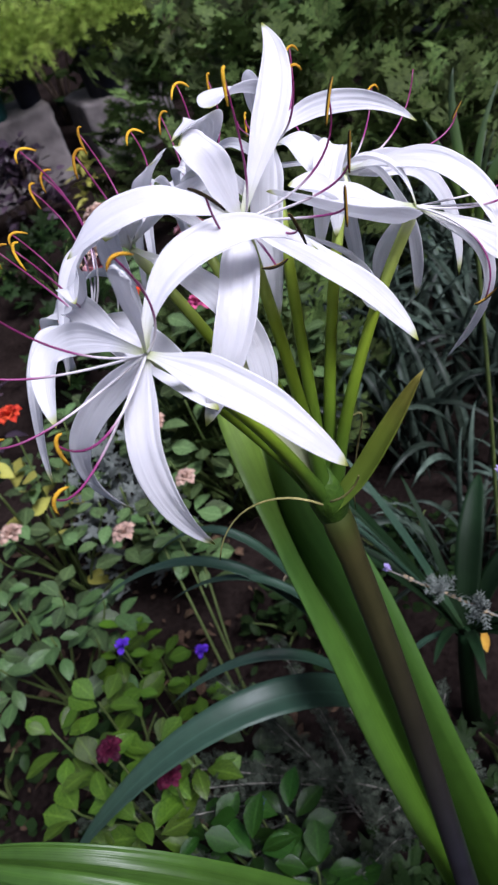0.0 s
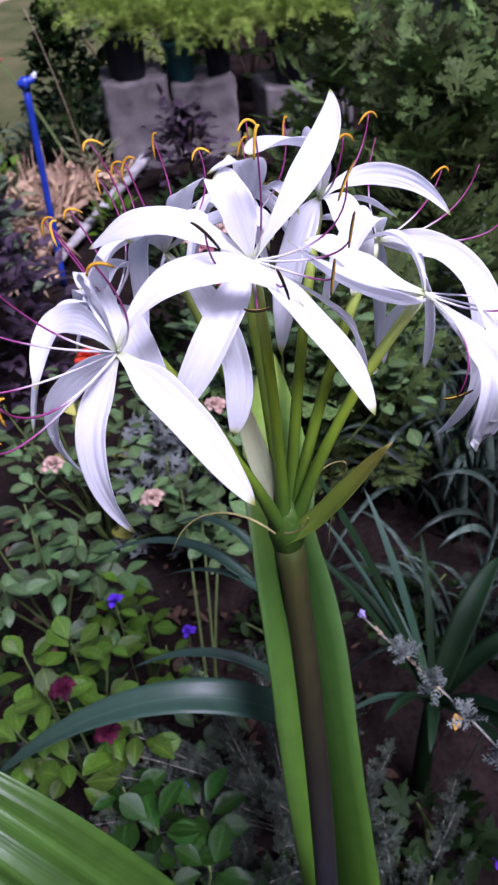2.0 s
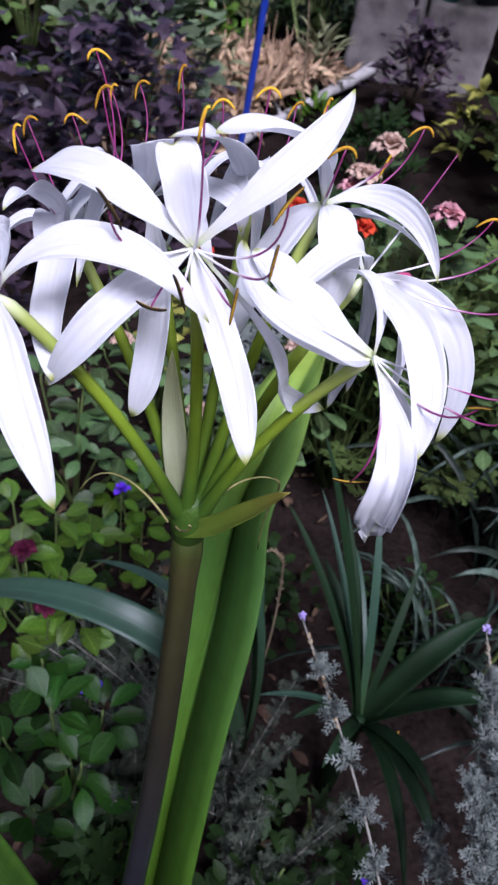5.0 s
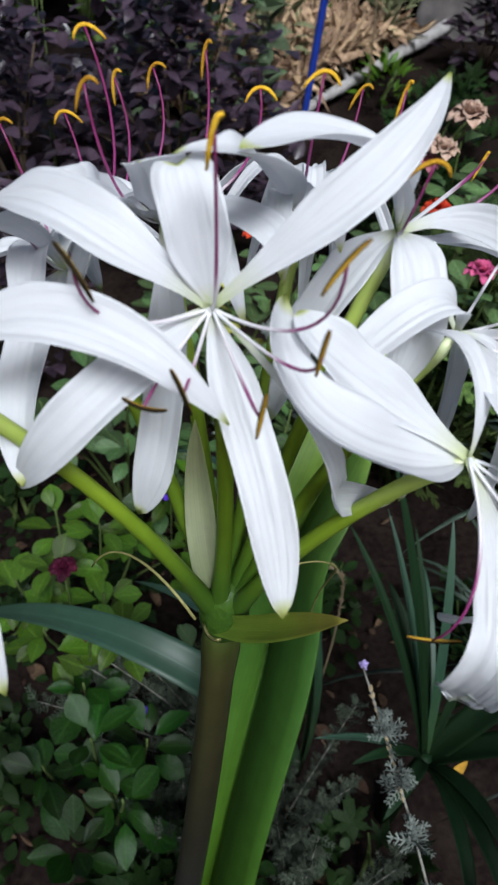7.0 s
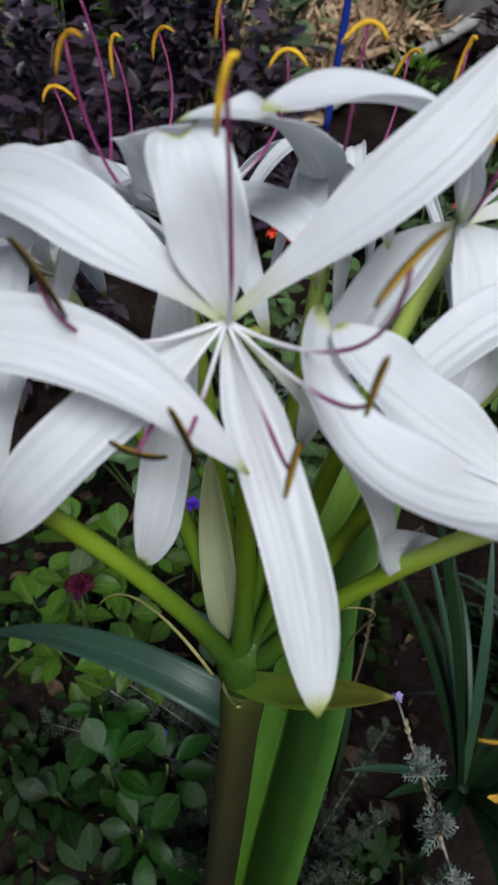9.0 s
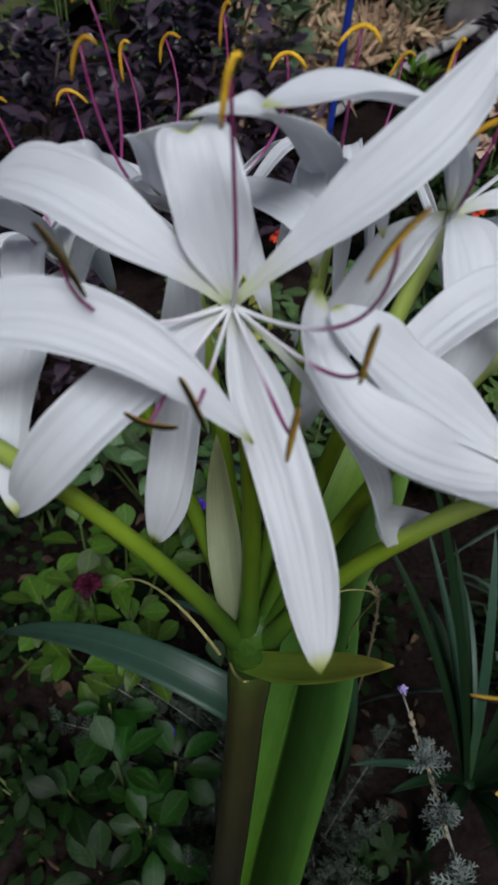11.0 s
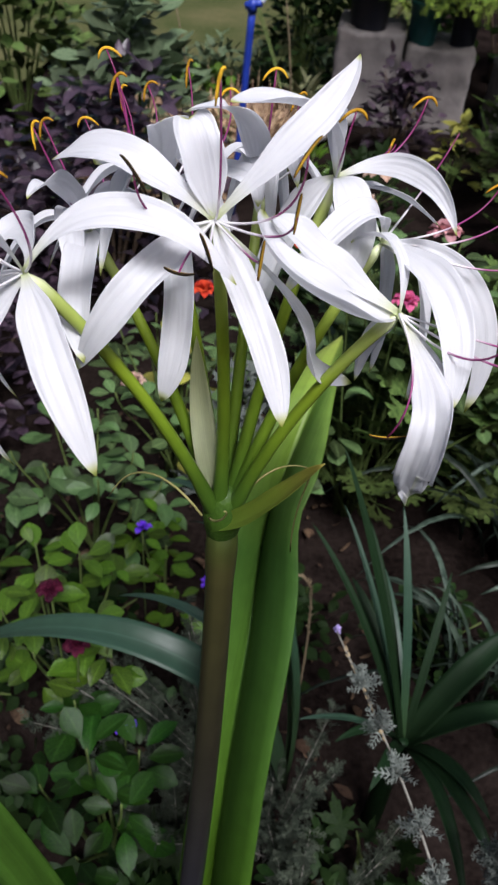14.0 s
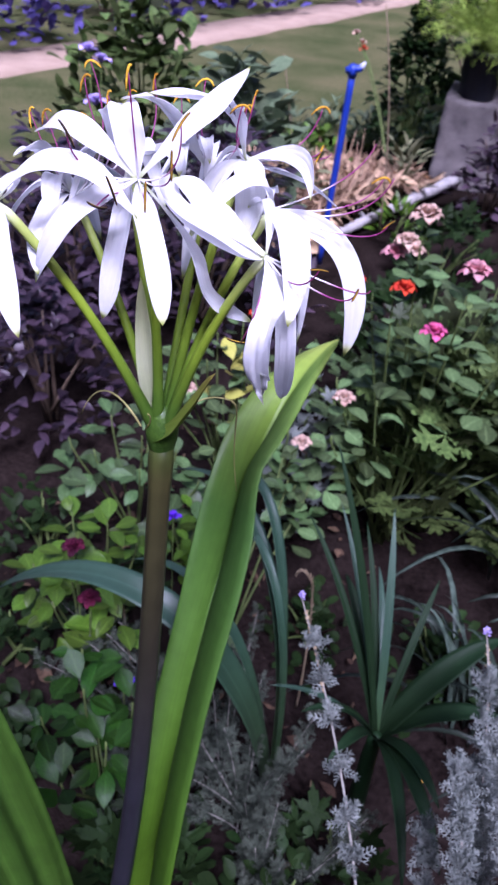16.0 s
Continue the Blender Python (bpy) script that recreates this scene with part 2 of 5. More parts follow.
M_STEM_BROWN = surface("woody_stem", (0.05, 0.035, 0.025), (0.11, 0.08, 0.055), 40, 0.85, 0.4, vary=0.2)
M_LEAF_LIME = surface("leaf_lime", (0.027, 0.074, 0.0038), (0.090, 0.162, 0.0115), 18, 0.30, 0.25, 0.3, vary=0.5, spec=0.45, rib=0.5)
M_LEAF_MID = surface("leaf_mid_green", (0.00527, 0.02266, 0.002108), (0.02003, 0.06219, 0.004216), 18, 0.28, 0.25, 0.25, vary=0.5, spec=0.33, rib=0.5)
M_LEAF_BLUE = surface("leaf_blue_green", (0.0198, 0.0468, 0.0135), (0.0792, 0.135, 0.04185), 18, 0.34, 0.25, 0.2, vary=0.6, spec=0.5, rib=0.5)
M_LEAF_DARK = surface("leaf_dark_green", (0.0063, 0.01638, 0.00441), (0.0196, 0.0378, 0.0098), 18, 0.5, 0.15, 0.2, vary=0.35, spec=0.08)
M_LEAF_GER = surface("leaf_pelargonium", (0.012, 0.028, 0.006), (0.11, 0.155, 0.042), 18, 0.6, 0.2, 0.2, vary=0.8)
M_LEAF_FERN = surface("leaf_feathery", (0.11, 0.18, 0.022), (0.34, 0.44, 0.08), 12, 0.6, 0.1, 0.3, vary=0.6)
M_LEAF_PURPLE = surface("leaf_purple", (0.010, 0.006, 0.011), (0.066, 0.042, 0.061), 18, 0.36, 0.15, 0.1, vary=0.65, spec=0.45)
M_LEAF_SILVER = surface("leaf_silver", (0.07, 0.085, 0.075), (0.19, 0.21, 0.19), 30, 0.8, 0.2, 0.15, vary=0.25)
M_LEAF_GREY = surface("leaf_grey_green", (0.027, 0.036, 0.0252), (0.078, 0.09296, 0.066), 30, 0.8, 0.2, 0.2, vary=0.3)
M_LEAF_SAGE = surface("leaf_sage", (0.09, 0.105, 0.05), (0.24, 0.24, 0.13), 18, 0.7, 0.2, 0.2, vary=0.4, spec=0.1)
M_LEAF_SAGEGREEN = surface("leaf_broad_sage", (0.045, 0.075, 0.035), (0.14, 0.18, 0.10), 14, 0.6, 0.2, 0.2, vary=0.5, spec=0.2)
M_LEAF_BACK = surface("leaf_background", (0.0088, 0.02, 0.0048), (0.0385, 0.065, 0.016), 14, 0.6, 0.2, 0.2, vary=0.6, spec=0.04)
M_LEAF_ROSE = surface("leaf_rose", (0.0252, 0.055, 0.0168), (0.105, 0.1562, 0.05775), 18, 0.42, 0.15, 0.2, vary=0.7, spec=0.2, rib=0.5)
M_LEAF_YELLOW = surface("leaf_variegated", (0.20, 0.22, 0.03), (0.45, 0.42, 0.10), 30, 0.5, 0.1, 0.25, vary=0.3)
M_ORANGE = surface("leaf_orange", (0.45, 0.22, 0.03), (0.6, 0.35, 0.05), 30, 0.6, 0.2, 0.2, vary=0.1)
M_VIOLET = surface("petal_violet", (0.07, 0.02, 0.42), (0.16, 0.06, 0.65), 60, 0.6, 0.1, 0.2, vary=0.2)
M_LILAC = surface("petal_lilac", (0.36, 0.28, 0.6), (0.5, 0.42, 0.72), 40, 0.6, 0.1, 0.2, vary=0.2)
M_MAROON = surface("petal_maroon", (0.025, 0.003, 0.010), (0.09, 0.010, 0.03), 60, 0.6, 0.2, 0.15, vary=0.3)
M_PINK = surface("petal_pink", (0.45, 0.05, 0.17), (0.62, 0.14, 0.28), 60, 0.6, 0.2, 0.2, vary=0.25)
M_DUSTY = surface("petal_dusty_rose", (0.40, 0.09, 0.13), (0.70, 0.42, 0.42), 34, 0.6, 0.2, 0.2, vary=0.3)
M_BLUSH = surface("petal_blush", (0.34, 0.19, 0.14), (0.62, 0.47, 0.37), 60, 0.6, 0.2, 0.2, vary=0.2)
M_RED = surface("petal_red", (0.5, 0.03, 0.015), (0.62, 0.08, 0.03), 60, 0.6, 0.2, 0.2, vary=0.2)
M_PURPLE_WALL = surface("far_violet_mass", (0.03, 0.025, 0.10), (0.10, 0.08, 0.24), 6, 0.9, 0.3, vary=0.0)

# ---------------------------------------------------------------- mesh tools


def mesh_from(name, verts, faces, uvs=None, smooth=True):
    me = bpy.data.meshes.new(name)
    me.from_pydata([tuple(v) for v in verts], [], [tuple(f) for f in faces])
    if uvs is not None:
        layer = me.uv_layers.new(name="UVMap")
        idx = np.empty(len(me.loops), dtype=np.int32)
        me.loops.foreach_get("vertex_index", idx)
        layer.data.foreach_set("uv", np.asarray(uvs, dtype=np.float32)[idx].ravel())
    me.polygons.foreach_set("use_smooth", [smooth] * len(me.polygons))
    me.update()
    return me


def part(name, me, material, parent=None, label=""):
    """Links a mesh as one object, under its thing or part."""
    if not me.materials:
        me.materials.append(material)
    ob = new(name, me)
    if parent is not None:
        ob.parent = parent
        ob.matrix_parent_inverse = parent.matrix_basis.inverted()
    if label:
        tagged(ob, label)
    return ob


def thing(name, label, category, at=(0, 0, 0), group=""):
    ob = new(name)
    ob.empty_display_size = 0.05
    ob.matrix_basis = Matrix.Translation(at)
    return tagged(ob, label, category, group)


def bezier(c, n):
    s = np.linspace(0, 1, n)[:, None]
    c = np.asarray(c, float)
    return (1 - s) ** 3 * c[0] + 3 * s * (1 - s) ** 2 * c[1] + 3 * s * s * (1 - s) * c[2] + s ** 3 * c[3]


def unit(v):
    v = np.asarray(v, float)
    return v / np.maximum(np.linalg.norm(v, axis=-1, keepdims=True), 1e-9)


def frames(pts, side0):
    """Tangents, sides and normals carried along a curve without spin."""
    t = unit(np.gradient(pts, axis=0))
    s = np.zeros_like(pts)
    cur = np.asarray(side0, float)
    for i in range(len(pts)):
        cur = cur - t[i] * (cur @ t[i])
        cur = unit(cur)
        s[i] = cur
    return t, s, np.cross(s, t)


def ribbon(pts, width, side0, cup=0.2, thick=0.0006, across=7, twist=0.0, wave=0.0, seed=0, round_tip=2.0, base=0.35, belly=0.4, taper=0.5, pleat=0.0, blunt=0.75, ragged=0.0):
    """A petal or blade round a midline: widest at its belly, cupped, with a thickness and a rippled edge."""
    n = len(pts)
    t, s, nn = frames(pts, side0)
    v = np.linspace(0, 1, n)
    grow = np.clip(v / belly, 0, 1)
    fall = np.clip((v - taper) / (1 - taper), 0, 1)
    w = (base + (1 - base) * grow * grow * (3 - 2 * grow)) * np.maximum(1 - fall ** round_tip, 0.0) ** blunt
    w = np.maximum(w, 0.03) * width / 2
    ang = np.radians(twist) * v
    s2 = s * np.cos(ang)[:, None] + nn * np.sin(ang)[:, None]
    n2 = nn * np.cos(ang)[:, None] - s * np.sin(ang)[:, None]
    u = np.linspace(-1, 1, across)
    r = np.random.RandomState(seed)
    ph = r.rand(4) * 6.3
    folds = [(-0.62 + 0.42 * k + r.uniform(-.12, .12), r.uniform(0.4, 1.6), r.rand() * 6.3, r.uniform(0.07, 0.16)) for k in range(4)] if pleat else []
    top = np.zeros((n, across, 3))
    for j, uu in enumerate(u):
        lift = cup * w * uu * uu + wave * w * (0.5 + 1.3 * v * v) * uu * np.sin(v * 9 + ph[0] + uu) * np.abs(uu) + wave * 0.5 * w * np.sin(v * 17 + ph[1]) * uu * uu
        lift = lift - cup * w * 0.10 * np.exp(-(uu / 0.16) ** 2)
        for q in folds:
            lift = lift - pleat * q[1] * w * np.exp(-((uu - q[0] - 0.12 * np.sin(v * 3.0 + q[2])) / q[3]) ** 2) * np.sin(v * np.pi) ** 0.5
        lift = lift + pleat * 0.5 * w * np.sin(v * 13 + ph[2] + 2 * uu) * uu
        torn = ragged * width * np.clip((v - 0.82) / 0.18, 0, 1) * (0.45 * math.sin(6 * uu + ph[3]) + 0.25 * math.sin(15 * uu + ph[1]) + 0.55 * uu)
        top[:, j] = pts + s2 * (w * uu)[:, None] + n2 * lift[:, None] + t * torn[:, None]
    tk = thick * np.clip(1.2 - np.abs(u), 0.25, 1)[None, :, None] * np.minimum(1, w / w.max() + 0.2)[:, None, None]
    bot = top - n2[:, None] * tk
    verts = np.concatenate([top.reshape(-1, 3), bot.reshape(-1, 3)])
    uv1 = np.stack([np.tile((u + 1) / 2, n), np.repeat(v, across)], 1)
    off = n * across
    faces = []
    for i in range(n - 1):
        for j in range(across - 1):
            a, b, c, d = i * across + j, i * across + j + 1, (i + 1) * across + j + 1, (i + 1) * across + j
            faces += [(a, b, c, d), (d + off, c + off, b + off, a + off)]
        a, d = i * across, (i + 1) * across
        faces.append((a, d, d + off, a + off))
        a, d = a + across - 1, d + across - 1
        faces.append((a + off, d + off, d, a))
    faces.append(tuple(range(across)) [::-1] + tuple(range(off, off + across)))
    e = (n - 1) * across
    faces.append(tuple(range(e, e + across)) + tuple(range(e + off, e + off + across))[::-1])
    return verts, faces, np.concatenate([uv1, uv1])


def tube(pts, radii, sides=8, squash=1.0):
    pts = np.asarray(pts, float)
    n = len(pts)
    t, s, nn = frames(pts, (1.0, 0.13, 0.21))
    radii = np.broadcast_to(radii, (n,))
    a = np.linspace(0, 2 * np.pi, sides, endpoint=False)
    ring = pts[:, None] + (s[:, None] * np.cos(a)[None, :, None] + nn[:, None] * np.sin(a)[None, :, None] * squash) * radii[:, None, None]
    verts = ring.reshape(-1, 3)
    faces = [(i * sides + j, i * sides + (j + 1) % sides, (i + 1) * sides + (j + 1) % sides, (i + 1) * sides + j) for i in range(n - 1) for j in range(sides)]
    faces += [tuple(range(sides))[::-1], tuple(range((n - 1) * sides, n * sides))]
    uv = np.stack([np.tile(np.arange(sides) / sides, n), np.repeat(np.linspace(0, 1, n), sides)], 1)
    return verts, faces, uv


def join(pieces):
    """Several (verts, faces, uvs) as one."""
    vs, fs, us, off = [], [], [], 0
    for p in pieces:
        v, f = np.asarray(p[0]), p[1]
        vs.append(v)
        us.append(p[2] if len(p) > 2 and p[2] is not None else np.zeros((len(v), 2)))
        fs += [tuple(i + off for i in q) for q in f]
        off += len(v)
    return np.concatenate(vs), fs, np.concatenate(us)


def scatter_mesh(name, templates, mats4, seed=0):
    """Many copies of small templates at given 4x4 poses, as one mesh."""
    r = np.random.RandomState(seed)
    pick = r.randint(0, len(templates), len(mats4))
    vs, fs, off = [], [], 0
    for k, m in zip(pick, mats4):
        v, f = templates[k][:2]
        m = np.asarray(m)
        vs.append(v @ m[:3, :3].T + m[:3, 3])
        fs += [tuple(i + off for i in q) for q in f]
        off += len(v)
    return mesh_from(name, np.concatenate(vs), fs)


def turn(direction, up=(0, 0, 1), roll=0.0, size=1.0, at=(0, 0, 0)):
    """A pose whose y axis runs along direction and whose z faces as nearly up as may be."""
    y = unit(direction)
    x = np.cross(y, up)
    if np.linalg.norm(x) < 1e-3:
        x = np.cross(y, (1, 0, 0.2))
    x = unit(x)
    z = np.cross(x, y)
    c, s_ = math.cos(roll), math.sin(roll)
    m = np.eye(4)
    m[:3, 0], m[:3, 1], m[:3, 2], m[:3, 3] = (x * c + z * s_) * size, y * size, (z * c - x * s_) * size, at
    return m


# small leaf templates, base at the origin, tip along y, one metre long
def leaf_template(width=0.55, belly=0.5, fold=0.18, droop=0.2, n=7, point=0.8):
    v = np.linspace(0, 1, n)
    w = np.sin(np.pi * v ** (np.log(0.5) / np.log(belly))) ** point * width / 2
    verts, faces = [], []
    for i in range(n):
        z = -droop * v[i] ** 2
        verts += [(-w[i], v[i], z + fold * w[i]), (0, v[i], z), (w[i], v[i], z + fold * w[i])]
    for i in range(n - 1):
        a = 3 * i
        faces += [(a, a + 1, a + 4, a + 3), (a + 1, a + 2, a + 5, a + 4)]
    uvs = np.array([(x, q) for q in v for x in (0.002, 0.5, 0.998)])
    return np.array(verts, float), faces, uvs


def lobed_template(lobes=5, depth=0.5, seed=0, teeth=3):
    """A palmate, deeply cut leaf."""
    r = np.random.RandomState(seed)
    pts = [(0, 0.0, 0)]
    rim = []
    for k in range(lobes):
        a = math.pi * (0.5 + (k - (lobes - 1) / 2) * 0.31)
        for j in range(-teeth, teeth + 1):
            aa = a + j * 0.31 * math.pi / (2 * teeth + 1)
            rad = (1 - depth * abs(j) / teeth) * (0.82 if j % 2 else 1.0) * (1 - 0.15 * abs(k - (lobes - 1) / 2))
            rim.append((math.cos(aa) * rad * 0.62, math.sin(aa) * rad * 0.62 + 0.36, 0.05 * math.sin(3 * aa) + 0.06 * rad + r.uniform(-.02, .02)))
    verts = np.array([(0, 0.3, 0)] + rim + [(0, 0, -0.02)], float)
    m = len(rim)
    faces = [(0, i, i + 1) for i in range(1, m)] + [(0, m, m + 1), (0, m + 1, 1)]
    return verts, faces


def feather_template(pairs=7, seed=0, length=0.32, thick=0.02, droop=0.15):
    """A finely divided leaf: a rib with pairs of thread-like leaflets."""
    r = np.random.RandomState(seed)
    verts, faces = [], []

    def strip(a, b, w):
        a, b = np.array(a), np.array(b)
        d = unit(b - a)
        s = np.cross(d, (0, 0, 1))
        s = unit(s) if np.linalg.norm(s) > 1e-3 else np.array((1.0, 0, 0))
        k = len(verts)
        verts.extend([a - s * w, a + s * w, b + s * w * 0.3, b - s * w * 0.3])
        faces.append((k, k + 1, k + 2, k + 3))
    for i in range(pairs + 1):
        y0, y1 = i / (pairs + 1), (i + 1) / (pairs + 1)
        p0, p1 = (0, y0, -droop * y0 * y0), (0, y1, -droop * y1 * y1)
        strip(p0, p1, thick)
        if i:
            for sx in (-1, 1):
                L = length * (1.1 - 0.7 * y0) * r.uniform(0.8, 1.2)
                q = (sx * L * 0.85, y0 + L * 0.55, p0[2] + r.uniform(-0.08, 0.12))
                strip(p0, q, thick * 0.8)
                mid = tuple(0.55 * np.array(q) + 0.45 * np.array(p0))
                strip(mid, (mid[0] + sx * L * 0.1, mid[1] + L * 0.5, mid[2] + 0.05), thick * 0.6)
    return np.array(verts, float), faces


def palmate_template(seed=0):
    """A leaf of five radiating lobes, each cut again into blunt teeth, in one connected sheet."""
    r = np.random.RandomState(seed)
    flat, faces = [(0.0, 0.36)], []

    def put(a, q, w):
        flat.append((q * math.sin(a) + w * math.cos(a), 0.36 + q * math.cos(a) - w * math.sin(a)))
        return len(flat) - 1
    for deg in (-100, -50, 0, 50, 100):
        a = math.radians(deg + r.uniform(-6, 6))
        L = (0.64 - 0.0016 * abs(deg)) * r.uniform(0.9, 1.1)
        mids = [put(a, L * q, 0) for q in (0.5, 0.8)]
        tips = [put(a, L, -0.03), put(a, L, 0.03)]
        for sg in (-1, 1):
            k = [put(a, L * q * r.uniform(0.96, 1.04), sg * L * w) for q, w in ((0.36, 0.07), (0.60, 0.34), (0.68, 0.26), (0.60, 0.09), (0.86, 0.26), (0.93, 0.18), (0.84, 0.07))]
            tip = tips[0] if sg < 0 else tips[1]
            for f in ((0, k[0], k[3], mids[0]), (k[0], k[1], k[2], k[3]), (mids[0], k[3], k[6], mids[1]), (k[3], k[4], k[5], k[6]), (mids[1], k[6], tip)):
                faces.append(f if sg > 0 else f[::-1])
        faces.append((mids[1], tips[1], tips[0]))
    k = len(flat)
    flat += [(-0.012, -0.05), (0.012, -0.05), (0.014, 0.36)]
    faces.append((k, k + 1, k + 2, 0))
    verts = [(x, y, 0.16 * math.hypot(x, y - 0.36) ** 1.5 - 0.25 * max(0, y - 0.6) ** 2 + 0.03 * math.sin(9 * x + 5 * y + seed)) for x, y in flat]
    return np.array(verts, float), faces


T_OVAL = [leaf_template(0.62, 0.58, 0.2, 0.15), leaf_template(0.55, 0.55, 0.35, 0.3), leaf_template(0.68, 0.6, 0.1, 0.05)]
T_POINT = [leaf_template(0.42, 0.42, 0.3, 0.25, point=1.1), leaf_template(0.36, 0.4, 0.2, 0.4, point=1.1)]
T_OVATE = [leaf_template(0.58, 0.42, 0.25, 0.3, point=1.05), leaf_template(0.5, 0.4, 0.4, 0.15, point=1.05), leaf_template(0.62, 0.45, 0.1, 0.4, point=1.0)]
T_LOBED = [lobed_template(5, 0.55, 1), lobed_template(5, 0.45, 2), lobed_template(7, 0.5, 3)]
T_FEATHER = [feather_template(7, k) for k in range(3)]
T_CUT = [palmate_template(40 + k) for k in range(3)]
T_TUFT = [feather_template(4, 20 + k, 0.4, 0.05, 0.05) for k in range(3)]
T_DRY = [leaf_template(0.4, 0.5, 0.9, 0.5), leaf_template(0.22, 0.5, -0.8, -0.5), leaf_template(0.12, 0.5, 0.6, 0.7)]
# leaf meshes that single leaf objects share
ME_CACHE = {}


def leaf_mesh(kind, k, material):
    key = (kind, k, material.name)
    if key not in ME_CACHE:
        t = {"oval": T_OVAL, "ovate": T_OVATE, "point": T_POINT, "lobed": T_LOBED, "cut": T_CUT, "dry": T_DRY}[kind][k]
        me = mesh_from("leaf", *t)
        me.materials.append(material)
        ME_CACHE[key] = me
    return ME_CACHE[key]


def hang_leaf(parent, kind, material, m4, name="leaf", seed=0):
    ob = new(name, leaf_mesh(kind, seed % (2 if kind == "point" else 3), material))
    ob.parent = parent
    ob.matrix_parent_inverse = parent.matrix_basis.inverted()
    ob.matrix_basis = Matrix([list(r) for r in np.asarray(m4)])
    return ob


def rand_dir(r, tilt_lo, tilt_hi):
    a, e = r.uniform(0, 2 * math.pi), radians(r.uniform(tilt_lo, tilt_hi))
    return np.array((math.cos(a) * math.cos(e), math.sin(a) * math.cos(e), math.sin(e)))


# ---------------------------------------------------------------- ground and setting
def build_ground():
    xs = np.concatenate([[-400, -60, -15, -6], np.linspace(-2.4, 2.6, 84), [6, 15, 60, 400]])
    ys = np.concatenate([[-400, -60, -12, -3], np.linspace(-1.0, 4.6, 94), [7, 15, 60, 900]])
    verts, faces = [], []
    for y in ys:
        for x in xs:
            z = 0.0
            if -2.5 < x < 2.7 and -1.1 < y < 4.7:
                z = 0.020 * noise.noise((x * 5, y * 5, 0)) + 0.010 * noise.noise((x * 17, y * 17, 3)) - 0.012
            verts.append((x, y, z))
    w = len(xs)
    for j in range(len(ys) - 1):
        for i in range(w - 1):
            faces.append((j * w + i, j * w + i + 1, (j + 1) * w + i + 1, (j + 1) * w + i))
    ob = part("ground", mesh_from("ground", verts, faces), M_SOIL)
    tagged(ob, "dark brown garden soil, damp and bare, shade between plants toned in", "soil", kind="structure")


def build_lawn():
    verts, faces = [], []
    xs, ys = np.linspace(-13, 0.6, 90), np.linspace(1.6, 15, 90)
    for y in ys:
        for x in xs:
            verts.append((x, y, 0.045 + 0.02 * noise.noise((x * 2, y * 2, 0))))
    for j in range(len(ys) - 1):
        for i in range(len(xs) - 1):
            wob = 0.18 * noise.noise((xs[i] * 2.3, ys[j] * 2.3, 5))
            if xs[i] > -1.75 + wob and ys[j] < 4.35 + wob:
                continue
            a = j * len(xs) + i
            faces.append((a, a + 1, a + 1 + len(xs), a + len(xs)))
    ob = part("lawn", mesh_from("lawn", verts, faces), M_LAWN)
    tagged(ob, "worn green lawn with bare brown patches", "lawn", kind="structure")
    # pale garden path along the lawn's far side
    p = bezier([(-4.2, 2.6, 0.07), (-2.95, 5.0, 0.07), (-2.35, 7.4, 0.07), (-1.2, 12.0, 0.07)], 20)
    t, s, _ = frames(p, (1, -0.8, 0))
    s[:, 2] = 0
    s = unit(s)
    vs = np.concatenate([p - s * 0.30, p + s * 0.30, p - s * 0.30 - (0, 0, 0.06), p + s * 0.30 - (0, 0, 0.06)])
    n = len(p)
    fs = []
    for i in range(n - 1):
        fs += [(i, i + 1, n + i + 1, n + i), (i, 2 * n + i, 2 * n + i + 1, i + 1), (n + i, n + i + 1, 3 * n + i + 1, 3 * n + i)]
    ob = part("path", mesh_from("path", vs, fs), M_PATH)
    tagged(ob, "pale sandy concrete path beside the lawn", "path", kind="structure")


build_ground()
build_lawn()


def rough_block(name, label, x0, x1, y, depth, z0, z1, seed, lean=0.0):
    """A rough-cast slab with chipped edges, standing on end."""
    bm = bmesh.new()
    bmesh.ops.create_cube(bm, size=1.0)
    bmesh.ops.subdivide_edges(bm, edges=bm.edges[:], cuts=15, use_grid_fill=True)
    for v in bm.verts:
        c = v.co.copy()
        k = sum(abs(a) > 0.49 for a in c)
        if k >= 2:
            c *= 0.985 - 0.02 * noise.noise(c * 9 + Vector((seed, 0, 0)))
        px = x0 + (c.x + 0.5) * (x1 - x0)
        pz = z0 + (c.z + 0.5) * (z1 - z0) * (1 - 0.05 * noise.noise((px * 4, seed, 0)))
        py = y + c.y * depth + lean * (c.z + 0.5)
        d = 0.012 * noise.noise((px * 12, py * 12, pz * 12 + seed)) + 0.007 * noise.noise((px * 38, py * 38, pz * 38 + seed))
        v.co = (px + d, py + d, pz + d)
    me = bpy.data.meshes.new("slab")
    bm.to_mesh(me)
    bm.free()
    me.polygons.foreach_set("use_smooth", [True] * len(me.polygons))
    ob = part(name, me, M_BLOCK)
    return tagged(ob, label, "stone block", "blocks under the pots")


rough_block("concrete_block", "grey stained concrete block carrying flower pots", -0.04, 0.30, 4.08, 0.40, -0.03, 0.45, 1)
rough_block("concrete_block", "grey stained concrete block carrying flower pots", 0.315, 0.66, 4.10, 0.40, -0.03, 0.395, 5)
rough_block("concrete_block", "grey stained concrete block carrying flower pots", 0.81, 1.30, 4.08, 0.40, -0.03, 0.315, 9)


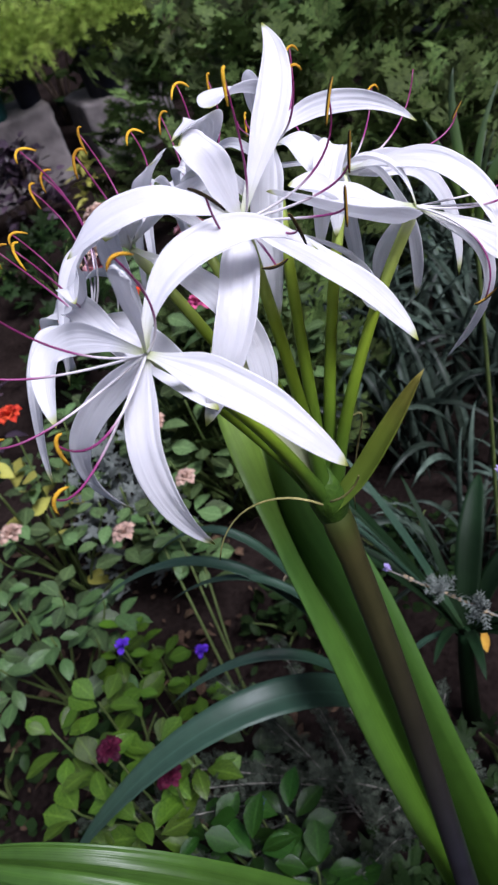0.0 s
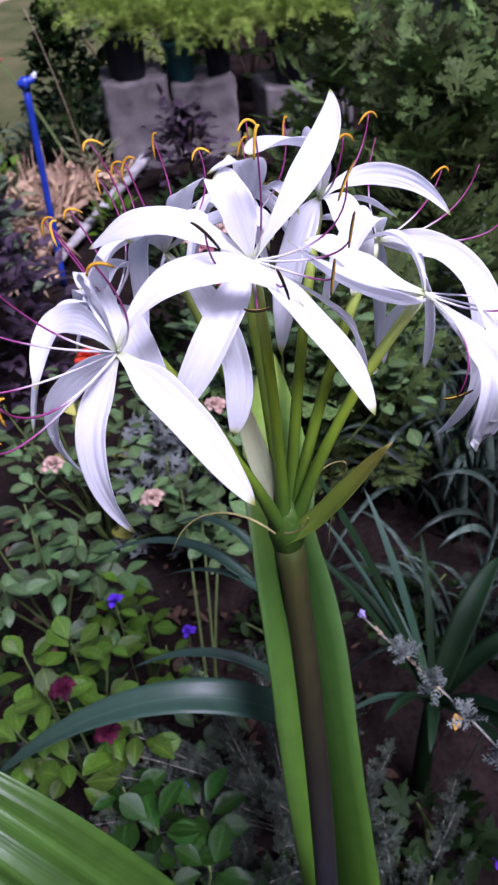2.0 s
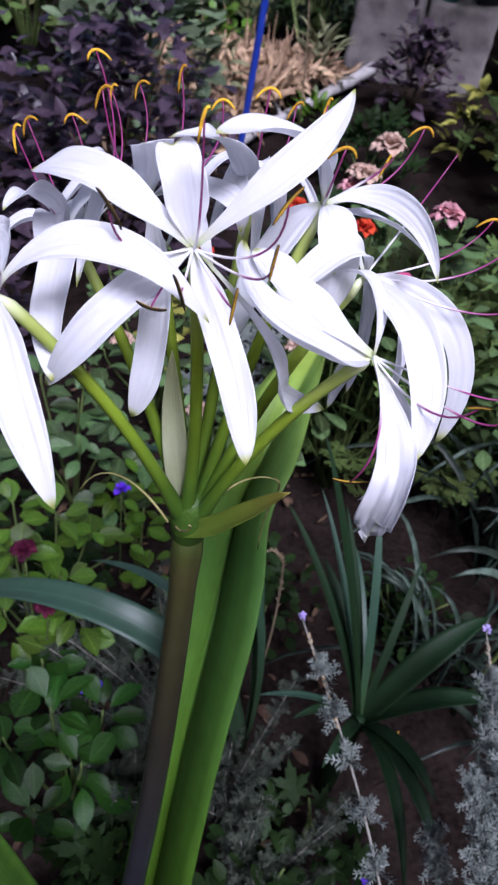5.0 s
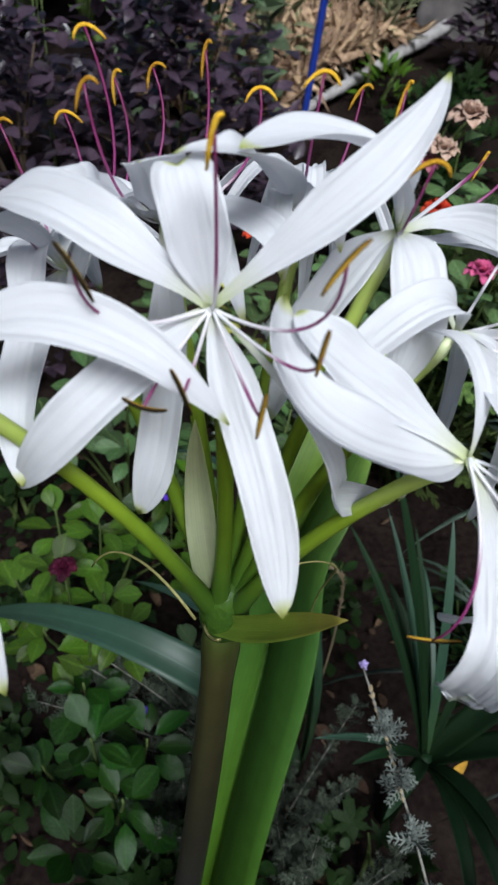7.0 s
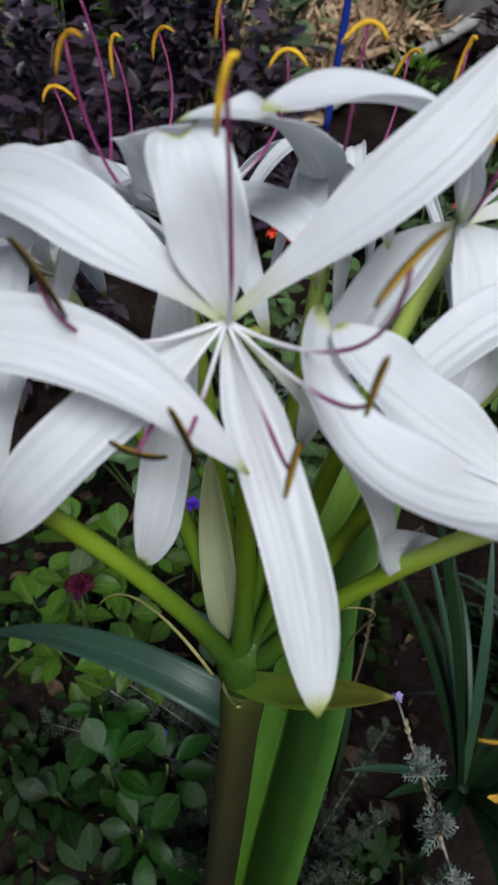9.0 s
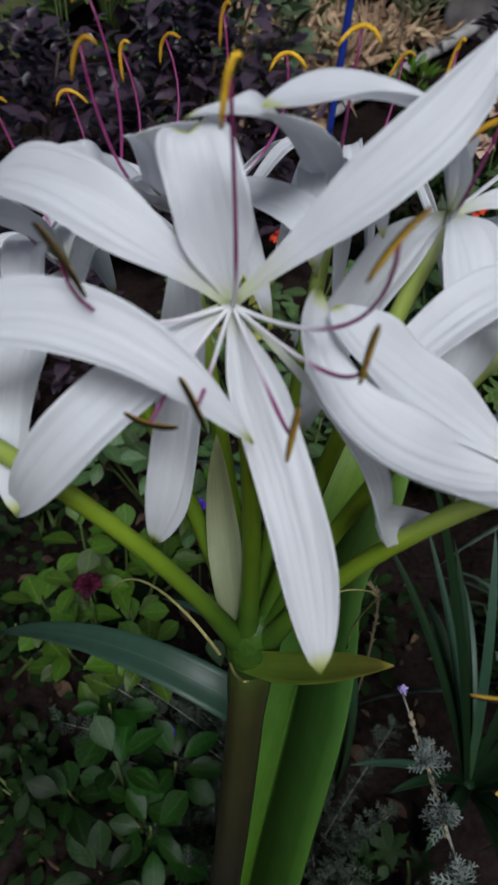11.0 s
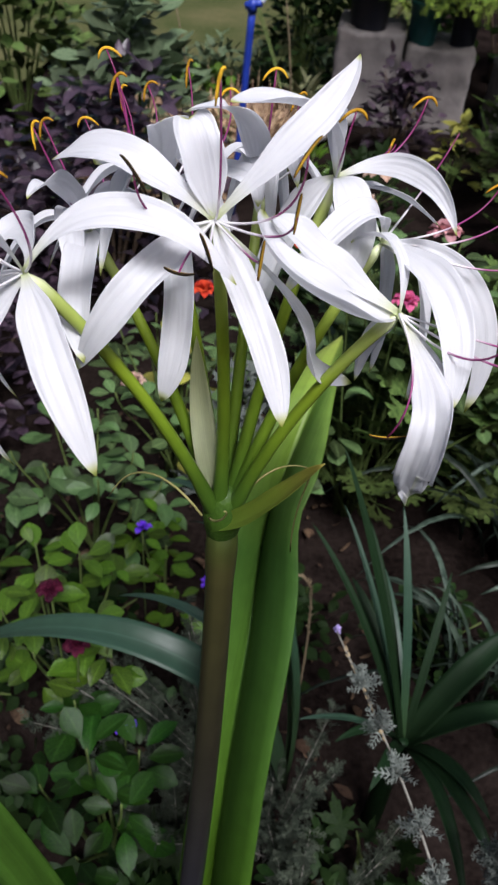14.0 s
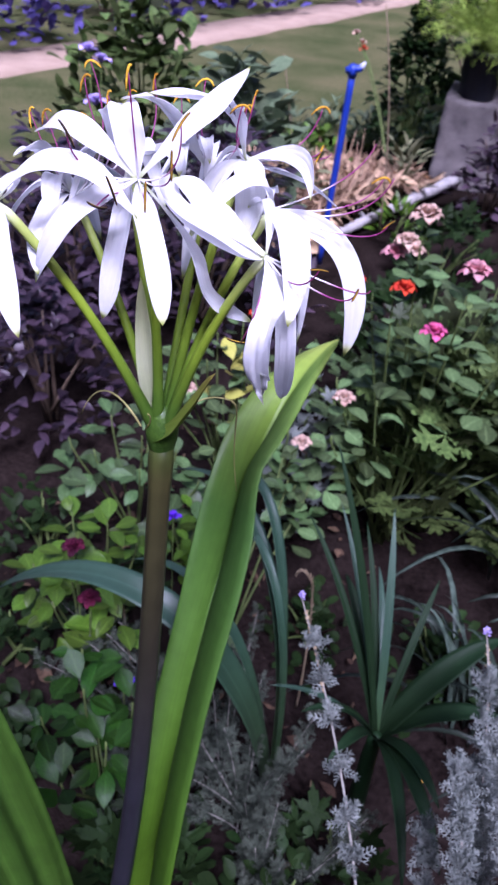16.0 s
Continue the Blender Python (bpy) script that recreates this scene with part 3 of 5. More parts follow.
def screen_wall(name, a, b, height, thick=0.2):
    """A plain rendered wall with a coping, added to block low skylight."""
    a, b = np.array(a, float), np.array(b, float)
    d = unit(np.append(b - a, 0))[:2]
    q = np.array((-d[1], d[0])) * thick / 2
    vs, fs = [], []
    for (w, z) in ((1, -0.05), (1, height), (1.25, height + 0.003), (1.25, height + 0.06), (0.9, height + 0.08)):
        for c, sg in ((a, 1), (b, 1), (b, -1), (a, -1)):
            vs.append((*(c + q * w * sg), z))
    for i in range(4):
        for k in range(4):
            fs.append((i * 4 + k, i * 4 + (k + 1) % 4, i * 4 + 4 + (k + 1) % 4, i * 4 + 4 + k))
    fs.append((16, 17, 18, 19))
    tagged(part(name, mesh_from(name, vs, fs, smooth=False), M_WALL), "plain weathered grey wall, added unseen to cut low skylight", "wall", kind="structure")


# both walls are additions that hold back skylight from right and behind
screen_wall("wall_east", (3.0, -2.6), (3.0, 7.5), 2.3)
screen_wall("wall_south", (-4.5, -2.6), (2.9, -2.6), 2.3)


# ---------------------------------------------------------------- things at the back of the bed
def pot(x, y, z, r, h, material, label):
    th = thing("flower_pot", label, "flower pot", (x, y, z), "pots on the blocks")
    prof = [(0.0, 0.0), (0.76, 0.0), (0.80, 0.03), (0.93, 0.86), (1.02, 0.87), (1.04, 1.0), (0.98, 1.0), (0.94, 0.93), (0.0, 0.90)]
    sides = 28
    vs, fs = [], []
    for pr, pz in prof:
        for k in range(sides):
            a = 2 * math.pi * k / sides
            vs.append((x + math.cos(a) * pr * r, y + math.sin(a) * pr * r, z + pz * h))
    for i in range(len(prof) - 1):
        for k in range(sides):
            fs.append((i * sides + k, i * sides + (k + 1) % sides, (i + 1) * sides + (k + 1) % sides, (i + 1) * sides + k))
    part("body", mesh_from("pot_body", vs, fs), material, th)
    return th


def feathery_plant(x, y, z, spread, height, count, seed, label, material, cat="plant", size=(0.10, 0.2), group=""):
    """A spray of many fine arching stems with thread-like leaflets."""
    r = np.random.RandomState(seed)
    th = thing("feathery_plant", label, cat, (x, y, z), group)
    stems, poses = [], []
    for k in range(count):
        d = rand_dir(r, 15, 85)
        L = height * r.uniform(0.6, 1.15)
        p0 = np.array((x, y, z)) + np.array((r.uniform(-.5, .5), r.uniform(-.5, .5), 0)) * spread * 0.5
        p1 = p0 + d * L * 0.5 + (0, 0, L * 0.25)
        p2 = p1 + np.array((d[0], d[1], 0)) * spread * 0.4
        p3 = p2 + np.array((d[0] * spread * 0.5, d[1] * spread * 0.5, -L * r.uniform(-0.05, 0.25)))
        c = bezier([p0, p1, p2, p3], 8)
        if k % 3 == 0:
            stems.append(tube(c, np.linspace(0.0022, 0.0008, 8), 4))
        for q in range(2, 8):
            for w in range(2):
                dd = unit(c[q] - c[q - 1]) + rand_dir(r, -40, 50) * 0.9
                poses.append(turn(dd, roll=r.uniform(-.6, .6), size=r.uniform(*size), at=c[q]))
    for st in stems:
        part("stem", mesh_from("stem", *st), M_STEM, th)
    tagged(part("foliage", scatter_mesh("foliage", T_FEATHER, poses, seed), material, th), kind="stuff")
    return th


def leafy_shrub(name, label, cat, centre, radius, height, z0, count, templates, material, size, seed, stem_mat=M_STEM_BROWN, stems=9, tilt=(-20, 55), shell=0.5, group="", single=150):
    """Branching stems from one foot, and a crown of many leaves thickest near its outside."""
    r = np.random.RandomState(seed)
    cx, cy = centre
    th = thing(name, label, cat, (cx, cy, z0), group)
    tubes, poses = [], []
    ends = []
    for k in range(stems):
        d = rand_dir(r, 25, 80)
        tip = np.array((cx, cy, z0)) + np.array((d[0] * radius[0], d[1] * radius[1], (0.45 + 0.5 * abs(d[2])) * height)) * r.uniform(0.7, 1.0)
        mid = np.array((cx, cy, z0)) * 0.5 + tip * 0.5 + np.array((0, 0, height * 0.12))
        c = bezier([(cx + r.uniform(-.02, .02), cy + r.uniform(-.02, .02), z0), mid, mid, tip], 7)
        tubes.append(tube(c, np.linspace(0.0045, 0.0015, 7) * (1 + height), 5))
        ends.append(c)
    for k in range(count):
        u = r.uniform(shell, 1.0) ** 0.6
        d = rand_dir(r, -12, 88)
        lump = 1 + 0.28 * noise.noise((d[0] * 2.2 + seed, d[1] * 2.2, d[2] * 2.2))
        p = np.array((cx + d[0] * radius[0] * u * lump, cy + d[1] * radius[1] * u * lump, z0 + height * (0.16 + 0.84 * max(d[2], 0) ** 0.8 * u * lump)))
        out = np.array((d[0], d[1], 0.25)) + rand_dir(r, *tilt) * 0.9
        poses.append(turn(out, roll=r.uniform(-.5, .5), size=r.uniform(*size), at=p))
    for st in tubes:
        part("stem", mesh_from("stem", *st), stem_mat, th)
    poses.sort(key=lambda m: m[1, 3] - 0.5 * m[2, 3])
    kind = {id(T_OVAL): "oval", id(T_OVATE): "ovate", id(T_POINT): "point", id(T_LOBED): "lobed", id(T_CUT): "cut"}[id(templates)]
    near = min(len(poses), single)
    for k, m in enumerate(poses[:near]):
        hang_leaf(th, kind, material, m, seed=k)
    if len(poses) > near:
        tagged(part("foliage", scatter_mesh("foliage", templates, poses[near:], seed), material, th), kind="stuff")
    return th


for k, (x, y, rx, h) in enumerate(((0.15, 5.0, 0.55, 1.15), (0.95, 5.0, 0.6, 1.3), (1.8, 4.8, 0.7, 1.4), (2.5, 3.6, 0.6, 1.3))):
    leafy_shrub("hedge_bush", "dense dark green bush behind the potted plants", "bush", (x, y), (rx, 0.4), h, 0.0, 650, T_OVAL, M_LEAF_BACK, (0.07, 0.14), 110 + k, group="dark bushes", single=40)
FERN = "bright green feathery plant in a pot"
pots = [(0.105, 4.00, 0.44, 0.115, 0.23, M_POT, "black plastic flower pot on a concrete block"),
        (0.385, 4.02, 0.385, 0.085, 0.20, M_POT_TEAL, "dark teal flower pot on a concrete block"),
        (0.59, 4.02, 0.385, 0.075, 0.21, M_POT, "black plastic flower pot on a concrete block"),
        (1.00, 4.00, 0.305, 0.125, 0.26, M_POT, "black plastic flower pot on a concrete block"),
        (1.26, 4.12, 0.305, 0.11, 0.26, M_POT, "black plastic flower pot on a concrete block")]
for k, (x, y, z, r_, h, m_, lab) in enumerate(pots):
    pot(x, y, z, r_, h, m_, lab)
    feathery_plant(x, y, z + h * 0.92, 0.30, 0.30, 58, 100 + k, FERN, M_LEAF_FERN, "potted plant", (0.06, 0.13), "feathery potted plants")

# blue pole with a hooked top
def build_pole():
    th = thing("garden_pole", "bright blue pole with a tee fitting on top", "pole", (-0.345, 2.56, 0))
    pts = np.linspace((-0.345, 2.56, -0.02), (-0.298, 2.452, 0.785), 10)
    part("shaft", mesh_from("shaft", *tube(pts, 0.0125, 12)), M_BLUE, th)
    cross = np.linspace((-0.322, 2.452, 0.772), (-0.268, 2.448, 0.786), 4)
    part("tee_fitting", mesh_from("tee_fitting", *tube(cross, 0.012, 12)), M_BLUE, th)
    part("collar", mesh_from("collar", *tube(np.linspace((-0.300, 2.456, 0.755), (-0.297, 2.45, 0.792), 3), 0.016, 12)), M_BLUE, th)
    part("nozzle", mesh_from("nozzle", *tube(np.linspace((-0.270, 2.448, 0.786), (-0.258, 2.447, 0.806), 4), [0.009, 0.011, 0.008, 0.005], 10)), M_NOZZLE, th, "pale plastic nozzle")


build_pole()

# pale dry branch along the mulched bed
def build_branch():
    th = thing("fallen_branch", "pale grey weathered branch lying beside dry mulch", "branch", (-0.12, 3.3, 0))
    c = bezier([(-0.43, 2.55, 0.03), (-0.30, 2.86, 0.055), (-0.10, 3.30, 0.05), (0.15, 4.0, 0.05)], 40)
    for i in range(40):
        c[i] += np.array((noise.noise((i * 0.35, 1, 0)), 0.6 * noise.noise((i * 0.4, 7, 0)), 0.7 * noise.noise((i * 0.45, 3, 0)))) * 0.014
    rad = np.linspace(0.015, 0.032, 40) * np.array([1 + 0.22 * noise.noise((i * 0.6, 5, 2)) for i in range(40)])
    part("limb", mesh_from("limb", *tube(c, rad, 12)), M_EDGE, th)
    for k, (i, d) in enumerate(((16, (-0.05, 0.03, 0.05)), (27, (0.05, 0.05, 0.035)))):
        e = c[i] + np.array(d)
        part("stub", mesh_from("stub", *tube(bezier([c[i], c[i] + np.array(d) * 0.4, e - (0, 0, 0.004), e], 7), np.linspace(0.012, 0.006, 7), 8)), M_EDGE, th)


build_branch()


def build_mulch():
    """A heap of dry strap leaves behind the edging."""
    r = np.random.RandomState(3)
    poses = []
    for k in range(2600):
        x, y = r.uniform(-0.95, 0.0), r.uniform(2.5, 3.7)
        edge = (y - 2.69) * 0.375 - 0.37
        if x > edge - 0.03:
            x = edge - 0.03 - r.uniform(0, 0.3)
        z = 0.05 + 0.10 * math.exp(-((x + 0.35) / 0.35) ** 2) * math.exp(-((y - 3.15) / 0.5) ** 2) + r.uniform(0, 0.03)
        poses.append(turn(rand_dir(r, -15, 35), roll=r.uniform(-1.5, 1.5), size=r.uniform(0.05, 0.14), at=(x, y, z)))
    ob = part("mulch", scatter_mesh("mulch", T_DRY, poses, 3), M_MULCH)
    tagged(ob, "heap of dry tan leaves and straw mulch", "mulch", kind="stuff")
    th = thing("dry_grass", "dead upright straw stalks standing in mulch", "dry grass", (-0.2, 3.1, 0))
    blades = []
    for k in range(150):
        p = np.array((r.uniform(-0.68, -0.05), r.uniform(2.72, 3.6), 0.03))
        if p[0] > (p[1] - 2.69) * 0.375 - 0.41:
            continue
        d = rand_dir(r, 48, 88) * r.uniform(0.12, 0.34)
        blades.append(ribbon(bezier([p, p + d * 0.4, p + d * 0.7, p + d + (r.uniform(-.03, .03), 0, -0.01)], 6), r.uniform(0.006, 0.014), (1, r.uniform(-1, 1), 0), 0.3, 0.0006, 3, seed=k))
    for b in blades:
        part("blade", mesh_from("blade", *b), M_MULCH, th)


build_mulch()

leafy_shrub("purple_shrub", "dark purple-leaved shrub with small pointed leaves", "shrub", (-0.60, 1.80), (0.36, 0.34), 0.70, 0.0, 900, T_OVATE, M_LEAF_PURPLE, (0.042, 0.075), 11, shell=0.35, group="purple shrubs")
leafy_shrub("purple_shrub", "dark purple-leaved shrub with small pointed leaves", "shrub", (-1.05, 1.70), (0.36, 0.34), 0.62, 0.0, 620, T_OVATE, M_LEAF_PURPLE, (0.042, 0.075), 12, shell=0.35, group="purple shrubs")
leafy_shrub("purple_shrub", "small purple-leaved plant before a concrete block", "shrub", (0.30, 3.45), (0.20, 0.16), 0.46, 0.0, 230, T_OVATE, M_LEAF_PURPLE, (0.05, 0.085), 13, shell=0.2, group="purple shrubs")
leafy_shrub("variegated_plant", "yellow-green variegated plant by the concrete block", "plant", (0.56, 3.10), (0.10, 0.09), 0.30, 0.0, 40, T_POINT, M_LEAF_YELLOW, (0.06, 0.10), 14, M_STEM, 5)
leafy_shrub("leafy_plant", "lobed green leafy plant beside a pale branch", "plant", (0.16, 2.55), (0.18, 0.16), 0.30, 0.0, 70, T_LOBED, M_LEAF_DARK, (0.07, 0.11), 15, M_STEM, 7)
leafy_shrub("leafy_plant", "broad sage-green leafy plant among purple shrubs", "plant", (-0.72, 2.45), (0.30, 0.24), 0.74, 0.0, 260, T_OVAL, M_LEAF_SAGEGREEN, (0.07, 0.13), 16, M_STEM, 9)
leafy_shrub("leafy_plant", "tall dark green bush behind the mulch", "plant", (-0.24, 4.15), (0.20, 0.2), 0.80, 0.0, 620, T_OVAL, M_LEAF_DARK, (0.04, 0.08), 17, M_STEM, 9)
leafy_shrub("leafy_plant", "bushy grey-green plant at the edge of the lawn", "plant", (-1.38, 3.05), (0.40, 0.36), 0.82, 0.0, 520, T_OVAL, M_LEAF_GER, (0.06, 0.12), 18, M_STEM, 11)

leafy_shrub("weed_clump", "pale grey-green weeds growing out of dry mulch", "weeds", (-0.58, 2.95), (0.20, 0.2), 0.34, 0.0, 110, T_POINT, M_LEAF_SAGE, (0.05, 0.11), 24, M_STICK, 9, (10, 70), 0.2, "weeds in mulch")
leafy_shrub("weed_clump", "pale grey-green weeds growing out of dry mulch", "weeds", (-0.14, 3.45), (0.10, 0.12), 0.30, 0.0, 46, T_POINT, M_LEAF_SAGE, (0.06, 0.12), 25, M_STICK, 7, (30, 85), 0.2, "weeds in mulch")
leafy_shrub("weed_clump", "low yellow-green weeds between lawn and mulch", "weeds", (-0.66, 3.6), (0.22, 0.2), 0.26, 0.0, 90, T_OVAL, M_LEAF_LIME, (0.04, 0.08), 26, M_STEM, 7, (0, 60), 0.2, "weeds in mulch")

# scented pelargonium, a large mass with cut leaves
for k, (x, y, rx, ry, h, n) in enumerate(((1.05, 2.15, 0.42, 0.36, 0.80, 430), (1.65, 2.3, 0.45, 0.4, 0.95, 380), (0.95, 2.85, 0.36, 0.3, 0.78, 300), (1.55, 2.95, 0.5, 0.4, 1.05, 380), (0.85, 1.62, 0.26, 0.24, 0.45, 200), (0.28, 1.06, 0.20, 0.18, 0.50, 240), (0.50, 1.22, 0.20, 0.2, 0.50, 200), (1.40, 1.72, 0.32, 0.28, 0.55, 240), (2.15, 2.2, 0.42, 0.4, 0.85, 260))):
    leafy_shrub("pelargonium", "bushy pelargonium with deeply cut green leaves", "shrub", (x, y), (rx, ry), h, 0.0, int(n * 0.5), T_CUT, M_LEAF_GER, (0.11, 0.18), 30 + k, M_STEM, 12, (-10, 50), 0.35, "pelargonium bushes")


# ---------------------------------------------------------------- grassy and strap-leaved clumps
def blade_clump(name, label, cat, x, y, count, length, width, seed, material, droop=0.6, group="", dirs=None, spread=0.05):
    r = np.random.RandomState(seed)
    th = thing(name, label, cat, (x, y, 0), group)
    for k in range(count):
        a = r.uniform(0, 2 * math.pi) if dirs is None else r.uniform(*dirs)
        L = length * r.uniform(0.65, 1.1)
        h = np.array((math.cos(a), math.sin(a), 0))
        out = r.uniform(0.3, 1.2)
        p0 = np.array((x, y, -0.01)) + h * spread * r.uniform(0, 1) + np.array((r.uniform(-1, 1), r.uniform(-1, 1), 0)) * spread
        p1 = p0 + np.array((0, 0, L * 0.45)) + h * L * 0.1 * out
        p2 = p1 + np.array((0, 0, L * 0.30)) + h * L * 0.35 * out
        p3 = p2 + h * L * 0.35 * out + np.array((0, 0, L * (0.2 - droop * out)))
        side = np.cross(h, (0, 0, 1)) + np.array((r.uniform(-.4, .4), r.uniform(-.4, .4), 0))
        b = ribbon(bezier([p0, p1, p2, p3], 10), width * r.uniform(0.75, 1.15), side, 0.35, 0.0007, 3, r.uniform(-40, 40), 0.0, k, 1.15, 0.6, 0.4, 0.35)
        part("blade", mesh_from("blade", *b), material, th)
    return th


r_ = np.random.RandomState(21)
for k in range(26):
    x = 0.50 + 0.75 * r_.rand()
    y = 0.62 + 1.05 * r_.rand() + 0.25 * (x - 0.5)
    blade_clump("grass_clump", "dark green clump of narrow arching grassy leaves", "grass clump", x, y, 16, 0.48, 0.021, 200 + k, M_GRASS, 0.55, "grassy clumps", None, 0.05)
blade_clump("grass_clump", "dark green clump of narrow arching grassy leaves", "grass clump", 0.46, 0.52, 34, 0.40, 0.012, 260, M_GRASS, 0.7, "grassy clumps")
blade_clump("grass_clump", "dark green clump of narrow arching grassy leaves", "grass clump", 0.62, 0.42, 34, 0.40, 0.012, 261, M_GRASS, 0.7, "grassy clumps")


# strap-leaved plants: a fan at the foot of the lily, and a broad dark one
AG = "dark green strap-leaved plant rising from bare soil"


def strap(parent, c, width, seed, material=M_STRAP, twist=0.0, side=None, cup=0.3, n=18):
    c = [np.array(p, float) for p in c]
    sd = np.cross(unit(c[3] - c[0]), (0, 0, 1)) if side is None else side
    v, f, uv = ribbon(bezier(c, n), width, sd, cup, 0.001, 7, twist, 0.03, seed, 1.7, 0.75, 0.4)
    return part("leaf", mesh_from("leaf", v, f, uv), material, parent)


fan = thing("strap_leaf_plant", AG, "plant", (0.262, 0.25, 0), "strap-leaved plants")
CROWN = np.array((0.262, 0.245, 0.258))
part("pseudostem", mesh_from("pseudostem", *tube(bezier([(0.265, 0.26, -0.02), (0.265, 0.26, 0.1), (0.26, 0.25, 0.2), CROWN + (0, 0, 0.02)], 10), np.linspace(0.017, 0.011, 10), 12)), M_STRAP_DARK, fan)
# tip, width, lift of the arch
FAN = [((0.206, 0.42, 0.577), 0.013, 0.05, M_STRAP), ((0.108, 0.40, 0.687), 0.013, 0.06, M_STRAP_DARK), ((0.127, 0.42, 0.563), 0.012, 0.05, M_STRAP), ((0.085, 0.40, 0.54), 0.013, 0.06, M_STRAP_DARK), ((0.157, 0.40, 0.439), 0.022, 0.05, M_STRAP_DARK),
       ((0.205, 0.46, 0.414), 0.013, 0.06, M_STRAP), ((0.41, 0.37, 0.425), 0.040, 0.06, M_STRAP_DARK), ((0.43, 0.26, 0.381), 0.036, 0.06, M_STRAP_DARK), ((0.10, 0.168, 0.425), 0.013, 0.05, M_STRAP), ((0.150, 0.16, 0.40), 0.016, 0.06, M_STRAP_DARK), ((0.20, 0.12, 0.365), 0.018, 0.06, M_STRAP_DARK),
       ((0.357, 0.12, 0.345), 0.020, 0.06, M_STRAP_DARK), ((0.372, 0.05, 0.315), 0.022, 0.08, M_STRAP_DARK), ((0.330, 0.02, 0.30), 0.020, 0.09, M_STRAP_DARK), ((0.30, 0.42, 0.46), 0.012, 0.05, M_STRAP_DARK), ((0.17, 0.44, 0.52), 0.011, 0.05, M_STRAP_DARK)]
for k, (tip, w, rise, m_) in enumerate(FAN):
    e = np.array(tip)
    strap(fan, [CROWN + (0, 0, 0.005), CROWN * 0.75 + e * 0.25 + (0, 0, rise), CROWN * 0.35 + e * 0.65 + (0, 0, rise), e], w, k + 1, m_, 14 * math.sin(k * 2.1))

arch = thing("strap_leaf_plant", "blue-green strap leaves arching out from behind the lily", "plant", (0.10, 0.26, 0), "strap-leaved plants")
strap(arch, [(0.10, 0.26, 0), (0.10, 0.10, 0.62), (-0.12, 0.16, 0.67), (-0.385, 0.24, 0.345)], 0.043, 15, M_STRAP, side=(0.25, 0.95, 0.2), n=26)
strap(arch, [(0.11, 0.28, 0), (0.10, 0.30, 0.62), (-0.06, 0.48, 0.56), (-0.23, 0.56, 0.40)], 0.024, 16, M_STRAP, side=(0.5, 0.85, 0.2), n=26)
strap(arch, [(0.11, 0.27, 0), (0.09, 0.32, 0.60), (0.01, 0.42, 0.62), (-0.09, 0.48, 0.52)], 0.020, 17, M_STRAP, side=(0.5, 0.85, 0.2), n=22)
strap(arch, [(0.10, 0.27, 0), (0.08, 0.17, 0.58), (-0.05, 0.24, 0.56), (-0.17, 0.30, 0.44)], 0.016, 18, M_STRAP, side=(0.4, 0.9, 0.2), n=22)
strap(arch, [(0.11, 0.28, 0), (0.12, 0.24, 0.55), (0.02, 0.40, 0.52), (-0.10, 0.46, 0.44)], 0.018, 19, M_STRAP, side=(0.5, 0.85, 0.2), n=22)


# ---------------------------------------------------------------- leafy bushes with leaves of their own
def sprig_bush(name, label, cat, tips, foot, material, size, seed, kind="oval", per=9, stem_mat=M_STEM, whorl=0.05, group="", flat=0.35):
    """Several sprigs from one foot; each ends in a rosette of single leaves."""
    r = np.random.RandomState(seed)
    th = thing(name, label, cat, foot, group)
    tubes, poses = [], []
    for tip in tips:
        tip = np.array(tip, float)
        f0 = np.array(foot) + np.array((r.uniform(-.02, .02), r.uniform(-.02, .02), -0.01))
        c = bezier([f0, f0 * 0.6 + tip * 0.4 + (0, 0, 0.06), tip - (0, 0, 0.06), tip], 9)
        tubes.append(tube(c, np.linspace(0.0035, 0.0016, 9), 6))
        for k in range(round(per * 0.82)):
            a = k * 2.4 + r.uniform(-.3, .3)
            lv = r.uniform(0, 1)
            p = tip - np.array((0, 0, lv * whorl * 2.2))
            d = np.array((math.cos(a), math.sin(a), flat * (0.9 - lv) + r.uniform(-.15, .25)))
            poses.append(turn(d, roll=r.uniform(-.35, .35), size=r.uniform(*size) * (0.85 + 0.42 * lv), at=p + d * 0.012))
    for st in tubes:
        part("stem", mesh_from("stem", *st), stem_mat, th)
    for k, m in enumerate(poses):
        hang_leaf(th, kind, material, m, seed=seed + k)
    return th


sprig_bush("leafy_bush", "young bush with rounded lime-green leaves", "bush", [(-0.30, 0.33, 0.40), (-0.26, 0.40, 0.40), (-0.22, 0.31, 0.37), (-0.34, 0.42, 0.38), (-0.18, 0.27, 0.36), (-0.35, 0.30, 0.36), (-0.28, 0.24, 0.36), (-0.22, 0.43, 0.34)], (-0.27, 0.34, 0), M_LEAF_LIME, (0.034, 0.054), 41, per=11, flat=0.5, whorl=0.035, group="leafy bushes")
sprig_bush("leafy_bush", "bush with rounded mid-green leaves near the soil", "bush", [(-0.17, 0.13, 0.33), (-0.11, 0.08, 0.30), (-0.21, 0.20, 0.32), (-0.11, 0.17, 0.27), (-0.23, 0.10, 0.27), (-0.16, 0.03, 0.24), (-0.14, 0.11, 0.26)], (-0.15, 0.13, 0), M_LEAF_MID, (0.034, 0.062), 43, per=8, flat=0.75, whorl=0.035, group="leafy bushes")
